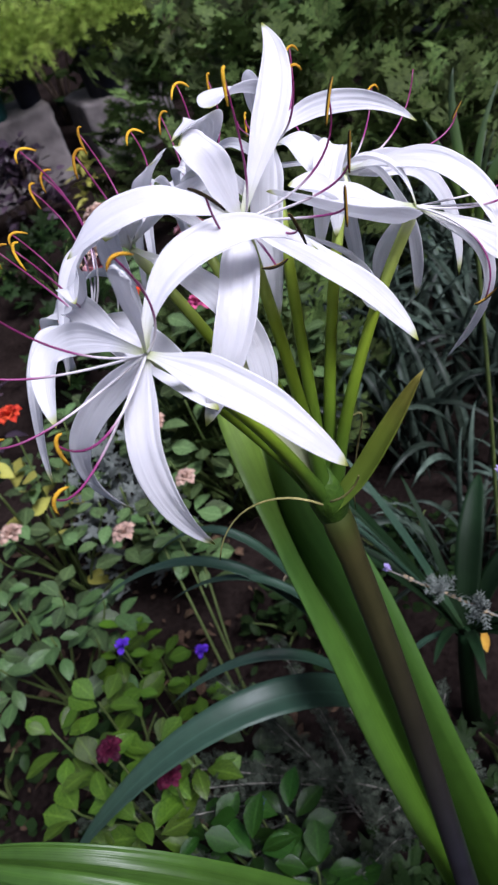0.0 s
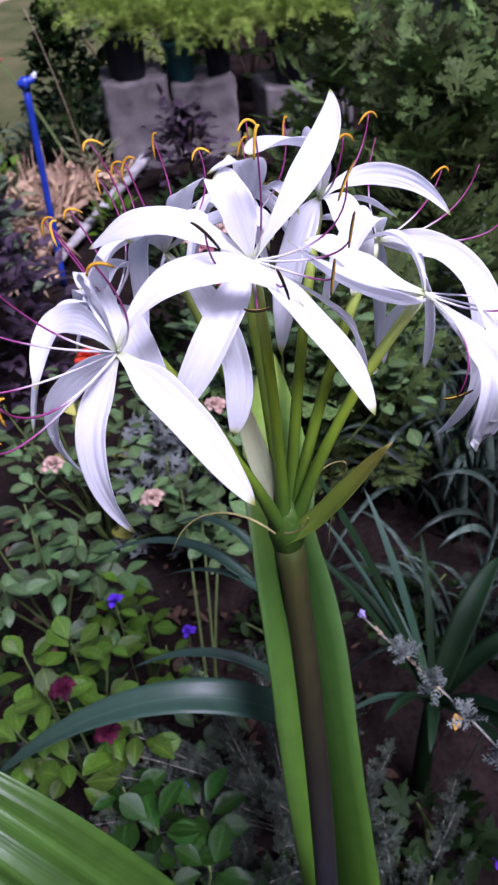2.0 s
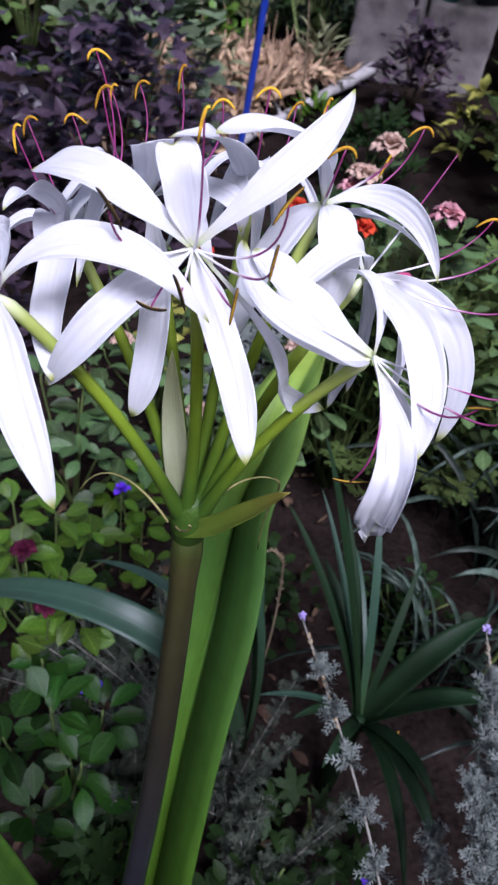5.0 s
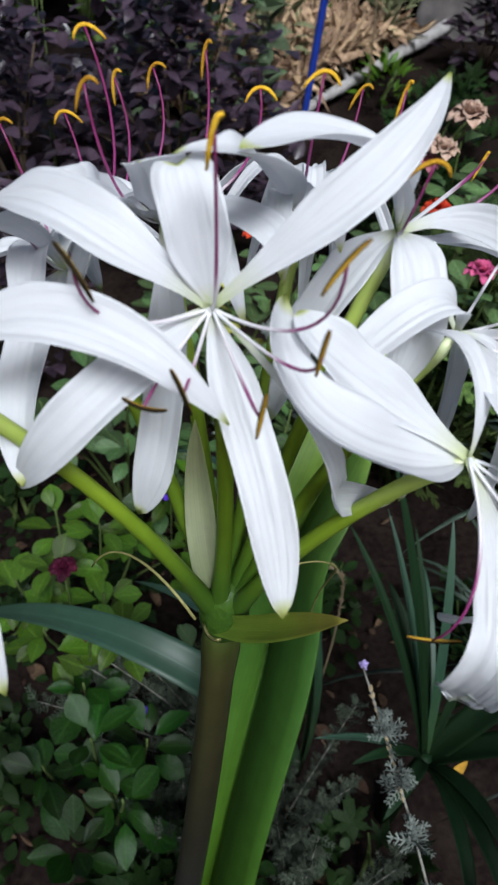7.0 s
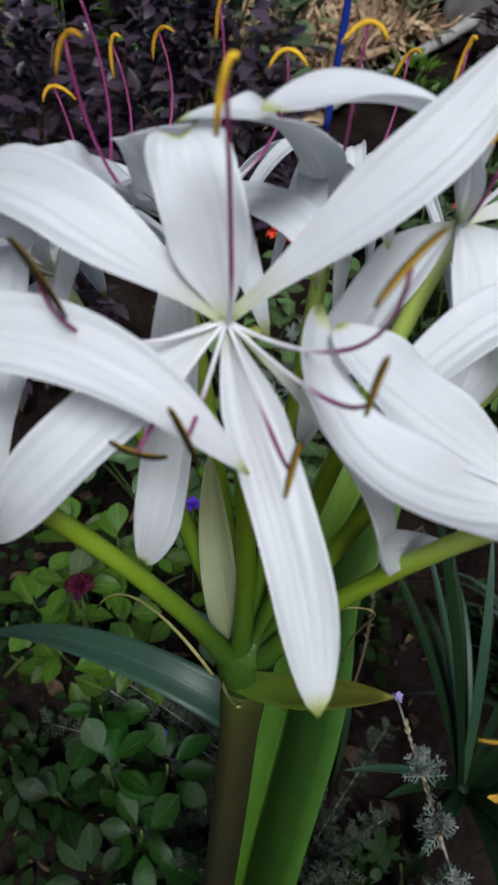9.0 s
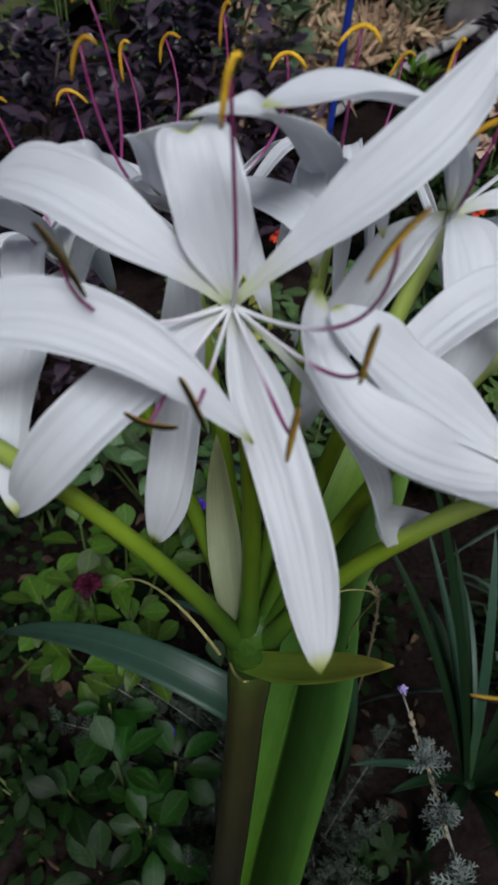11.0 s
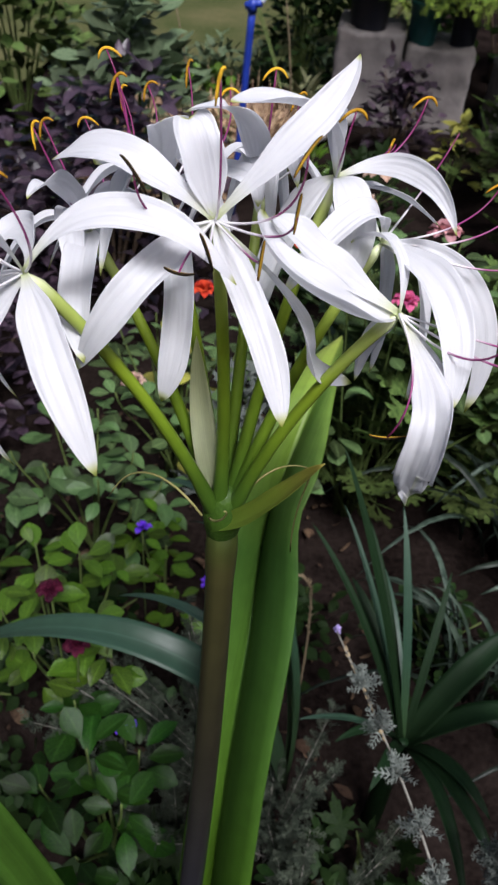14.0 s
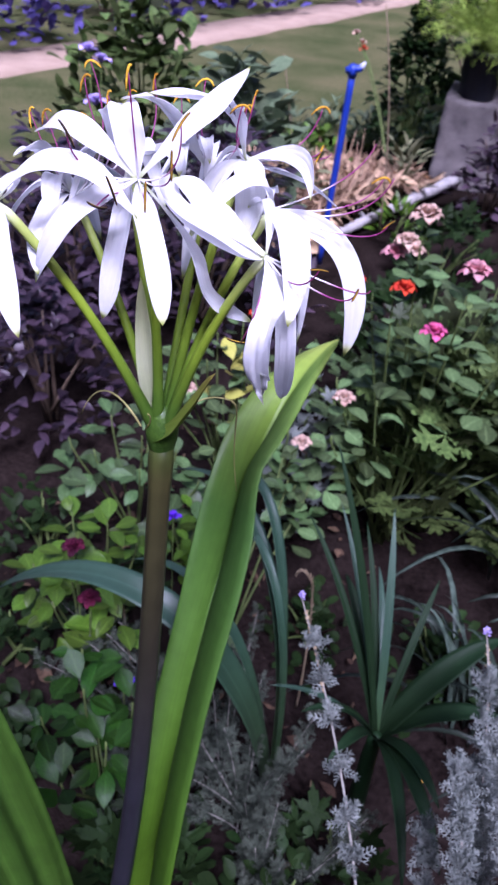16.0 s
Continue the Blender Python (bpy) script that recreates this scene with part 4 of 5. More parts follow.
sprig_bush("leafy_bush", "bush with blue-green oval leaves over bare soil", "bush", [(-0.33, 0.70, 0.36), (-0.40, 0.62, 0.36), (-0.30, 0.62, 0.34), (-0.26, 0.72, 0.33), (-0.42, 0.74, 0.36), (-0.36, 0.82, 0.34), (-0.48, 0.66, 0.34), (-0.24, 0.62, 0.28), (-0.20, 0.70, 0.28)], (-0.34, 0.70, 0), M_LEAF_BLUE, (0.036, 0.058), 47, per=11, group="leafy bushes")
sprig_bush("leafy_bush", "small bush with yellow-green leaves over soil", "bush", [(-0.22, 0.60, 0.27), (-0.16, 0.56, 0.26), (-0.13, 0.50, 0.22), (-0.19, 0.65, 0.24)], (-0.18, 0.58, 0), M_LEAF_LIME, (0.03, 0.045), 53, per=12, group="leafy bushes")
sprig_bush("leafy_bush", "low bush with blue-green leaves behind lily leaf", "bush", [(-0.10, 0.36, 0.20), (-0.06, 0.42, 0.18), (-0.02, 0.75, 0.30), (-0.05, 0.82, 0.30), (0.02, 0.80, 0.26)], (-0.06, 0.5, 0), M_LEAF_BLUE, (0.03, 0.045), 59, per=11, group="leafy bushes")

# rose bush with blooms
ROSE_TIPS = [(0.13, 1.04, 0.76), (0.24, 0.89, 0.72), (0.20, 0.91, 0.60), (0.10, 1.0, 0.66), (0.30, 1.02, 0.70), (0.05, 1.08, 0.60), (0.34, 0.92, 0.60), (0.18, 1.12, 0.62), (0.12, 0.88, 0.46), (0.36, 1.08, 0.62), (0.02, 0.95, 0.45), (0.26, 0.95, 0.5), (0.42, 0.95, 0.5), (0.16, 0.98, 0.54), (0.10, 1.10, 0.50), (0.30, 1.12, 0.55), (0.44, 1.02, 0.58), (0.04, 0.86, 0.36), (0.48, 0.92, 0.44)]
rose = sprig_bush("rose_bush", "rose bush with dark green leaflets and faded blooms", "rose bush", ROSE_TIPS, (0.18, 0.98, 0), M_LEAF_ROSE, (0.038, 0.060), 61, per=15, whorl=0.085)


def bloom(parent, at, size, material, seed, name="bloom", petals=26, label=""):
    """A double flower head of many curled petals."""
    r = np.random.RandomState(seed)
    pieces = []
    for k in range(petals):
        ring = k / petals
        a = k * 2.4
        d = np.array((math.cos(a) * (0.25 + ring), math.sin(a) * (0.25 + ring), 1.05 - 0.95 * ring + r.uniform(-.1, .1)))
        base = np.array(at, float)
        L = size * (0.42 + 0.2 * ring)
        du = unit(d)
        p3 = base + du * L + np.array((0, 0, -0.12 * size * ring))
        pieces.append(ribbon(bezier([base, base + (0, 0, 0.12 * size) + du * L * 0.3, base + du * L * 0.75 + (0, 0, 0.1 * size), p3], 6), size * r.uniform(0.27, 0.42), np.cross(du, (0.03, 0.02, 1)), 0.5, 0.0006, 5, r.uniform(-15, 15), 0.12, seed + k, 4.0, 0.5, 0.6))
    return part(name, mesh_from(name, *join(pieces)), material, parent, label)


bloom(rose, (0.132, 1.043, 0.795), 0.06, M_BLUSH, 1, label="faded blush rose bloom")
bloom(rose, (0.105, 1.02, 0.745), 0.05, M_BLUSH, 2, label="faded blush rose bloom")
bloom(rose, (0.244, 0.888, 0.765), 0.055, M_DUSTY, 3, label="dusty pink rose bloom with pale rims")
bloom(rose, (0.199, 0.83, 0.66), 0.046, M_PINK, 4, label="deep pink rose bloom")
bloom(rose, (0.085, 1.03, 0.715), 0.05, M_DUSTY, 5, label="dusty pink rose bloom")
bloom(rose, (0.12, 0.98, 0.665), 0.048, M_RED, 6, label="orange-red rose bloom")
bloom(rose, (0.05, 0.90, 0.43), 0.045, M_BLUSH, 7, label="dried blush rose bloom")
bloom(rose, (0.02, 0.62, 0.5), 0.035, M_BLUSH, 8, label="dried blush rose bloom")

back_rose = sprig_bush("rose_bush", "low rose bush with blush and red blooms", "rose bush", [(-0.20, 1.05, 0.46), (-0.28, 0.95, 0.42), (-0.14, 0.98, 0.42), (-0.30, 1.08, 0.42), (-0.36, 0.98, 0.38), (-0.22, 0.90, 0.36), (-0.12, 0.88, 0.34), (-0.40, 1.10, 0.40), (-0.26, 1.16, 0.42), (-0.10, 1.12, 0.40), (-0.34, 0.88, 0.34), (-0.02, 0.84, 0.34), (0.0, 0.74, 0.30)], (-0.24, 1.0, 0), M_LEAF_ROSE, (0.034, 0.054), 63, per=14, whorl=0.08)
bloom(back_rose, (-0.191, 1.06, 0.50), 0.05, M_RED, 9, label="red rose bloom")
bloom(back_rose, (-0.288, 0.842, 0.40), 0.045, M_BLUSH, 10, label="dried cream rose bloom")
bloom(back_rose, (-0.108, 0.74, 0.355), 0.045, M_BLUSH, 11, label="dried blush rose bloom")
bloom(back_rose, (-0.02, 1.30, 0.52), 0.05, M_RED, 12, label="red rose bloom")
bloom(back_rose, (0.10, 1.45, 0.56), 0.055, M_BLUSH, 13, label="blush rose bloom")
leafy_shrub("leafy_plant", "low plant with yellowing leaves under roses", "plant", (-0.25, 1.04), (0.07, 0.06), 0.40, 0.0, 12, T_OVAL, M_LEAF_YELLOW, (0.05, 0.09), 19, M_STEM, 4)
leafy_shrub("purple_shrub", "dark purple-leaved low shrub beside bare soil", "shrub", (-0.80, 1.10), (0.22, 0.2), 0.46, 0.0, 420, T_OVATE, M_LEAF_PURPLE, (0.034, 0.06), 20, group="purple shrubs")

leafy_shrub("leafy_plant", "broad lobed green plant behind the roses", "plant", (0.26, 1.42), (0.20, 0.17), 0.46, 0.0, 120, T_LOBED, M_LEAF_ROSE, (0.07, 0.12), 31, M_STEM, 8, (0, 60))
leafy_shrub("leafy_plant", "broad lobed green plant behind the roses", "plant", (0.12, 1.75), (0.22, 0.2), 0.36, 0.0, 120, T_LOBED, M_LEAF_DARK, (0.07, 0.12), 32, M_STEM, 8, (0, 60))
leafy_shrub("leafy_plant", "low dark green plant between roses and mulch", "plant", (0.02, 1.40), (0.16, 0.16), 0.24, 0.0, 90, T_OVAL, M_LEAF_ROSE, (0.04, 0.07), 33, M_STEM, 7, (0, 60))
leafy_shrub("leafy_plant", "bright green rosette beside the pale branch", "plant", (-0.09, 2.98), (0.09, 0.08), 0.16, 0.0, 46, T_POINT, M_LEAF_LIME, (0.05, 0.08), 34, M_STEM, 4, (20, 75))
for k, (x, y) in enumerate(((-1.62, 4.25), (-1.3, 4.35), (-0.98, 4.25), (-0.72, 4.4), (-0.46, 4.3), (-0.1, 4.45))):
    leafy_shrub("weed_clump", "ragged green weeds along the lawn's edge", "weeds", (x, y), (0.17, 0.12), 0.20, 0.0, 90, T_POINT, M_LEAF_SAGEGREEN, (0.05, 0.10), 35 + k, M_STEM, 6, (20, 80), 0.1, "weeds at the lawn edge", 60)

maroon = thing("carnation", "dark maroon double flowers on thin green stems", "flower", (-0.25, 0.27, 0))
for k, p in enumerate(((-0.264, 0.291, 0.438), (-0.215, 0.245, 0.385))):
    part("stem", mesh_from("stem", *tube(bezier([(-0.25, 0.27, 0), (-0.25, 0.27, 0.2), p - np.array((0, 0, 0.1)), p], 8), 0.0018, 6)), M_STEM, maroon)
    bloom(maroon, p, 0.034, M_MAROON, 20 + k, "flower_head")
for k, p in enumerate(((-0.205, 0.567, 0.285), (-0.089, 0.614, 0.10), (0.33, 0.10, 0.03), (-0.14, 0.20, 0.27))):
    th = thing("violet_flower", "small violet-blue flower on a thin stem", "flower", (p[0], p[1], 0), "violet flowers")
    part("stem", mesh_from("stem", *tube(np.linspace((p[0], p[1], -0.01), p, 5), 0.0012, 5)), M_STEM, th)
    bloom(th, p, 0.032, M_VIOLET, 40 + k, "flower_head", 9)

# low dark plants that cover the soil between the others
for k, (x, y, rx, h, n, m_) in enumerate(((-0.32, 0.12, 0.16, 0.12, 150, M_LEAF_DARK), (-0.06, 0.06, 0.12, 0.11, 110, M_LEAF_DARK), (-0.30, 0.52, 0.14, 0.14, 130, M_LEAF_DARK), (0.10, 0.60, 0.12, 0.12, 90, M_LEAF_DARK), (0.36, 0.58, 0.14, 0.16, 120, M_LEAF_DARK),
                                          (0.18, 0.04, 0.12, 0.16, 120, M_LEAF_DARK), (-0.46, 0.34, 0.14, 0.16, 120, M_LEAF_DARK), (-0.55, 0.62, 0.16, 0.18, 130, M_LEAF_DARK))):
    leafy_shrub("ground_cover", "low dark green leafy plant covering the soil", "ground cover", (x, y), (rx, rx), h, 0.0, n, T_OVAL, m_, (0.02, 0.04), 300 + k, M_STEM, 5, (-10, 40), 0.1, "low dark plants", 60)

# grey and silver foliage
leafy_shrub("silver_plant", "silver-grey felted plant behind the lily stalks", "plant", (-0.08, 0.98), (0.13, 0.12), 0.34, 0.0, 150, T_LOBED, M_LEAF_SILVER, (0.035, 0.06), 71, M_STEM, 8)


def wormwood(x, y, stems, height, seed, lean=(0, 0)):
    """Upright grey-green stems set with small cut leaves."""
    r = np.random.RandomState(seed)
    th = thing("wormwood", "grey-green wormwood with finely cut leaves by the lily", "plant", (x, y, 0), "wormwood plants")
    for k in range(stems):
        q = np.array((x + r.uniform(-.02, .02), y + r.uniform(-.02, .02), -0.01))
        d = rand_dir(r, 52, 86) * height * r.uniform(0.6, 1.1) + np.array((lean[0], lean[1], 0)) * height * r.uniform(0, 1)
        c = bezier([q, q + d * 0.3 + (0, 0, 0.03), q + d * 0.7, q + d + np.array((d[0], d[1], 0)) * 0.25], 22)
        st = part("stem", mesh_from("stem", *tube(c, np.linspace(0.0016, 0.0007, 22), 5)), M_STEM_GREY, th)
        poses = []
        for i in range(5, 22):
            for w in range(6):
                poses.append(turn(unit(c[i] - c[i - 1]) * 0.7 + rand_dir(r, -30, 50), roll=r.uniform(-1, 1), size=r.uniform(0.012, 0.026), at=c[i]))
        part("leaf_spray", scatter_mesh("leaf_spray", T_TUFT, poses, seed + k), M_LEAF_GREY, st)


wormwood(0.10, 0.17, 14, 0.29, 81)
wormwood(0.02, 0.24, 18, 0.36, 82, (-0.4, 0.1))
wormwood(-0.05, 0.16, 9, 0.24, 83, (-0.2, -0.1))
wormwood(0.16, 0.06, 8, 0.20, 84)


def silver_sprays():
    th = thing("silver_bush", "long silver-leaved sprays leaning over dark leaves", "plant", (0.33, -0.25, 0))
    r = np.random.RandomState(5)
    for c, cl in (([(0.34, -0.25, 0), (0.32, -0.22, 0.62), (0.20, 0.03, 0.58), (0.122, 0.177, 0.606)], np.linspace(0.44, 0.88, 7)),
                  ([(0.40, -0.20, 0), (0.40, -0.05, 0.44), (0.385, 0.14, 0.50), (0.359, 0.260, 0.545)], np.linspace(0.36, 0.86, 11)),
                  ([(0.345, -0.22, 0), (0.375, -0.12, 0.52), (0.362, -0.02, 0.52), (0.345, 0.08, 0.52)], np.linspace(0.4, 0.98, 13)),
                  ([(0.40, -0.22, 0), (0.42, -0.1, 0.42), (0.40, 0.03, 0.45), (0.385, 0.13, 0.46)], np.linspace(0.4, 0.98, 13)),
                  ([(0.36, -0.22, 0), (0.36, -0.14, 0.40), (0.345, -0.03, 0.42), (0.330, 0.05, 0.42)], np.linspace(0.4, 0.98, 12)),
                  ([(0.46, -0.22, 0), (0.47, -0.18, 0.5), (0.42, -0.02, 0.52), (0.375, 0.10, 0.54)], np.linspace(0.35, 0.98, 14))):
        pts = bezier(c, 40)
        st = part("stem", mesh_from("stem", *tube(pts, np.linspace(0.0021, 0.0010, 40), 6)), M_STEM_GREY, th)
        for q in cl:
            i = int(q * 39)
            poses = []
            for k in range(22):
                d = unit(pts[i] - pts[i - 1]) * 0.5 + rand_dir(r, -60, 80)
                poses.append(turn(d, roll=r.uniform(-1, 1), size=r.uniform(0.015, 0.028), at=pts[i]))
            part("leaf_tuft", scatter_mesh("leaf_tuft", T_TUFT, poses, 5), M_LEAF_SILVER, st)
    sprays = [c for c in th.children]
    for st, c in ((sprays[0], [(0.34, -0.25, 0), (0.32, -0.22, 0.62), (0.20, 0.03, 0.58), (0.122, 0.177, 0.606)]), (sprays[1], [(0.40, -0.20, 0), (0.40, -0.05, 0.44), (0.385, 0.14, 0.50), (0.359, 0.260, 0.545)])):
        tips = bezier(c, 80)[60:]
        poses = [turn(unit(tips[i] - tips[i - 1]) + rand_dir(r, 0, 70) * 0.5, size=r.uniform(0.005, 0.008), at=tips[i]) for i in range(1, 16) for k in range(3)]
        part("dry_spike", scatter_mesh("dry_spike", T_POINT, poses, 6), M_STICK, st, "dry pale flower spike")
        poses = [turn(rand_dir(r, 10, 80), size=r.uniform(0.003, 0.006), at=tips[19] + np.array((r.uniform(-.0025, .0025), 0, r.uniform(-0.004, 0.008)))) for k in range(26)]
        part("flower_tip", scatter_mesh("flower_tip", T_OVAL, poses, 6), M_LILAC, st, "small violet flowering tip")


silver_sprays()
leafy_shrub("leafy_plant", "low rosette of lobed dull green leaves on soil", "plant", (0.25, 0.16), (0.07, 0.06), 0.10, 0.0, 14, T_LOBED, M_LEAF_DARK, (0.05, 0.08), 27, M_STEM, 4, (0, 30))
leafy_shrub("leafy_plant", "low rosette of lobed dull green leaves on soil", "plant", (-0.06, 0.02), (0.09, 0.08), 0.14, 0.0, 26, T_LOBED, M_LEAF_DARK, (0.06, 0.10), 28, M_STEM, 4, (0, 30))


def litter():
    r = np.random.RandomState(9)
    poses = []
    for k in range(330):
        x, y = r.uniform(-0.6, 0.24), r.uniform(0.05, 1.3)
        poses.append(turn(rand_dir(r, -12, 18), roll=r.uniform(-.4, .4), size=0.012 + 0.034 * r.rand() ** 2, at=(x, y, 0.012 + 0.012 * noise.noise((x * 5, y * 5, 0)))))
    ob = part("leaf_litter", scatter_mesh("leaf_litter", T_OVAL[:1] + T_DRY[:2] + T_POINT[:1], poses, 9), M_LITTER)
    tagged(ob, "scattered brown fallen leaves on dark soil", "leaf litter", kind="stuff")
    ob = part("fallen_leaf", mesh_from("fallen_leaf", T_POINT[1][0] @ np.array(((0.04, -0.02, 0), (0.034, 0.05, 0.012), (0, 0, 0.05))) + np.array((0.350, 0.315, 0.045)), T_POINT[1][1]), M_ORANGE)
    tagged(ob, "single withered orange leaf over dark soil", "leaf")
    for k, c in enumerate(([(-0.19, 0.34, 0), (-0.19, 0.33, 0.15), (-0.2, 0.32, 0.25), (-0.20, 0.33, 0.36)], [(-0.5, 2.7, 0.02), (-0.52, 2.7, 0.3), (-0.56, 2.7, 0.5), (-0.62, 2.7, 0.75)], [(-0.15, 2.9, 0.02), (-0.16, 2.85, 0.4), (-0.2, 2.8, 0.7), (-0.27, 2.8, 0.95)])):
        ob = part("dry_stalk", mesh_from("dry_stalk", *tube(bezier(c, 8), np.linspace(0.004, 0.002, 8), 6)), M_STICK)
        tagged(ob, "thin dry tan stalk rising from the soil", "stalk", "dry stalks")


litter()

# violet flowering hedge far beyond the path, with lilac blooms nearer
for k, (x, y) in enumerate(((-4.0, 5.4), (-3.5, 7.0), (-2.95, 8.6), (-4.7, 4.2), (-2.3, 10.4))):
    leafy_shrub("flowering_hedge", "dark hedge covered with violet flowers beyond path", "hedge", (x, y), (0.9, 0.6), 0.9, 0.0, 500, T_OVAL, M_PURPLE_WALL, (0.08, 0.16), 90 + k, group="violet hedge", single=0)
lil = thing("lilac_flower", "pale lilac flowers on tall green stems", "flower", (-0.9, 1.7, 0))
for k, p in enumerate(((-1.20, 2.2, 0.76), (-0.95, 1.75, 0.71), (-1.18, 2.25, 0.72))):
    p = np.array(p)
    part("stem", mesh_from("stem", *tube(np.linspace((-0.95, 1.75, 0), p, 6), 0.002, 5)), M_STEM, lil)
    bloom(lil, p, 0.07, M_LILAC, 70 + k, "flower_head", 9)
rp = thing("red_flower", "small red and white flowers on thin stalks", "flower", (-0.30, 3.7, 0))
for k, (p, m_) in enumerate((((-0.54, 4.1, 0.575), M_RED), ((-0.59, 4.1, 0.645), M_BLUSH), ((-0.555, 4.12, 0.60), M_BLUSH))):
    p = np.array(p)
    part("stem", mesh_from("stem", *tube(bezier([(-0.22, 3.6, 0), (-0.28, 3.75, 0.2), p - np.array((-0.1, 0, 0.14)), p], 8), 0.004, 5)), M_STEM, rp)
    bloom(rp, p, 0.055, m_, 75 + k, "flower_head", 8)


# ---------------------------------------------------------------- the lily
NECK = np.array((0.0065, 0.005, 0.943))
lily = thing("spider_lily", "white spider lily in full bloom on a tall dark stalk", "lily", (-0.015, -0.19, 0))
sc = np.concatenate([np.linspace((-0.017, -0.20, -0.02), (-0.0011, -0.1187, 0.2955), 9)[:-1], bezier([(-0.0011, -0.1187, 0.2955), (0.0118, -0.0528, 0.5224), (0.0136, -0.035, 0.7411), (0.0067, 0.006, 0.9430)], 24)])
part("stalk", mesh_from("stalk", *tube(sc, np.concatenate([np.linspace(0.0125, 0.0098, 30), [0.0112, 0.0095]]), 18, 0.88)), M_SCAPE, lily, "dusky purple-green flower stalk")


def smooth_curve(c, foot, n):
    """A curve of any degree, run on straight down to its foot and stepped evenly along its length."""
    c = np.array(c, float)
    deg = len(c) - 1
    q = np.linspace(0, 1, 200)[:, None]
    p = sum(math.comb(deg, k) * q ** k * (1 - q) ** (deg - k) * c[k] for k in range(deg + 1))
    p = np.concatenate([np.linspace(foot, c[0], 60)[:-1], p])
    run = np.concatenate([[0], np.cumsum(np.linalg.norm(np.diff(p, axis=0), axis=1))])
    at = np.linspace(0, run[-1], n)
    return np.stack([np.interp(at, run, p[:, k]) for k in range(3)], 1)


def lily_leaf(l, m, r, seed, material=M_LILYLEAF, ribs=0.0, fine=6):
    """A broad channelled leaf carried on its two margins and its midrib, with lengthwise pleats."""
    n = len(m)
    across = np.linspace(-1, 1, 2 * fine + 1)
    rows = [(l if q < 0 else r) * abs(q) + m * (1 - abs(q)) for q in across]
    k = len(rows)
    top = np.stack(rows, 1)
    nrm = unit(np.cross(np.gradient(top, axis=0), np.gradient(top, axis=1)))
    side = np.linalg.norm(l - m, axis=1), np.linalg.norm(r - m, axis=1)
    for i in range(n):
        for j, q in enumerate(across):
            w = side[0][i] if q < 0 else side[1][i]
            lift = 0.0012 * noise.noise((i * 0.35, q * 5, seed)) - 0.10 * math.sin(math.pi * abs(q)) * w + ribs * w * math.cos(10.5 * q + 0.5)
            top[i, j] += nrm[i, j] * lift
    bot = top - nrm * 0.0016
    vs = np.concatenate([top.reshape(-1, 3), bot.reshape(-1, 3)])
    off = n * k
    fs = []
    for i in range(n - 1):
        for j in range(k - 1):
            a = i * k + j
            fs += [(a, a + 1, a + k + 1, a + k), (a + k + off, a + k + 1 + off, a + 1 + off, a + off)]
        a = i * k
        fs += [(a, a + k, a + k + off, a + off), (a + k - 1 + off, a + 2 * k - 1 + off, a + 2 * k - 1, a + k - 1)]
    uv = np.stack([np.tile(np.clip((across + 1) / 2, 0.002, 0.998), n), np.repeat(np.linspace(0, 1, n), k)], 1)
    return part("leaf", mesh_from("leaf", vs, fs, np.concatenate([uv, uv])), material, lily, "broad glossy channelled green leaf")


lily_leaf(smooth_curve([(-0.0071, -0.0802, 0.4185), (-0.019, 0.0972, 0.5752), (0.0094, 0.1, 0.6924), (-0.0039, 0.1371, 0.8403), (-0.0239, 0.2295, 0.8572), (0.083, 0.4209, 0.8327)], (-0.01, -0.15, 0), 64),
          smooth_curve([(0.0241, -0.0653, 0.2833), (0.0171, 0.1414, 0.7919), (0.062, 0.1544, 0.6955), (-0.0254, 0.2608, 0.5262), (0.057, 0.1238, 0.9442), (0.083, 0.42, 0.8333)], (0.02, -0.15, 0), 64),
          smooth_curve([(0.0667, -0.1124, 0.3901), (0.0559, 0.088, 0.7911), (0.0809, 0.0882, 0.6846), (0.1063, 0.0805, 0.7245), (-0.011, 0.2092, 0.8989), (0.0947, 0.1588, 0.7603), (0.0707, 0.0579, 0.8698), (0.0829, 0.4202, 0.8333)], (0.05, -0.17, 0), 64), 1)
FAR = (-0.345, 0.015, 0.83)
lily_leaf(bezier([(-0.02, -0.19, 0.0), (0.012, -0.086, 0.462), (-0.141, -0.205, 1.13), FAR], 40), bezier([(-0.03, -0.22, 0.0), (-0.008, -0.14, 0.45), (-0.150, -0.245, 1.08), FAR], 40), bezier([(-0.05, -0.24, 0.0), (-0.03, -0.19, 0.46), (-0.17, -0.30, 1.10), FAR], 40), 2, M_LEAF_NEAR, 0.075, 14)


def bract(c, width, material, seed, twist=0, side=(1, 0, 0)):
    v, f, uv = ribbon(bezier(c, 16), width, side, 0.55, 0.0008, 7, twist, 0.08, seed, 1.8, 0.8, 0.35)
    return part("bract", mesh_from("bract", v, f, uv), material, lily, "withering papery bract")


bract([(0.000, 0.000, 0.940), (0.030, -0.012, 0.958), (0.044, -0.025, 1.004), (0.064, -0.039, 1.041)], 0.0135, M_BRACT, 1, 0, (0.3, -0.9, -0.4))
bract([(0.003, 0.006, 0.945), (-0.004, 0.002, 0.99), (-0.014, 0.018, 1.02), (-0.017, 0.020, 1.070)], 0.015, M_BRACT_PALE, 2, 0, (1, 0.2, 0))
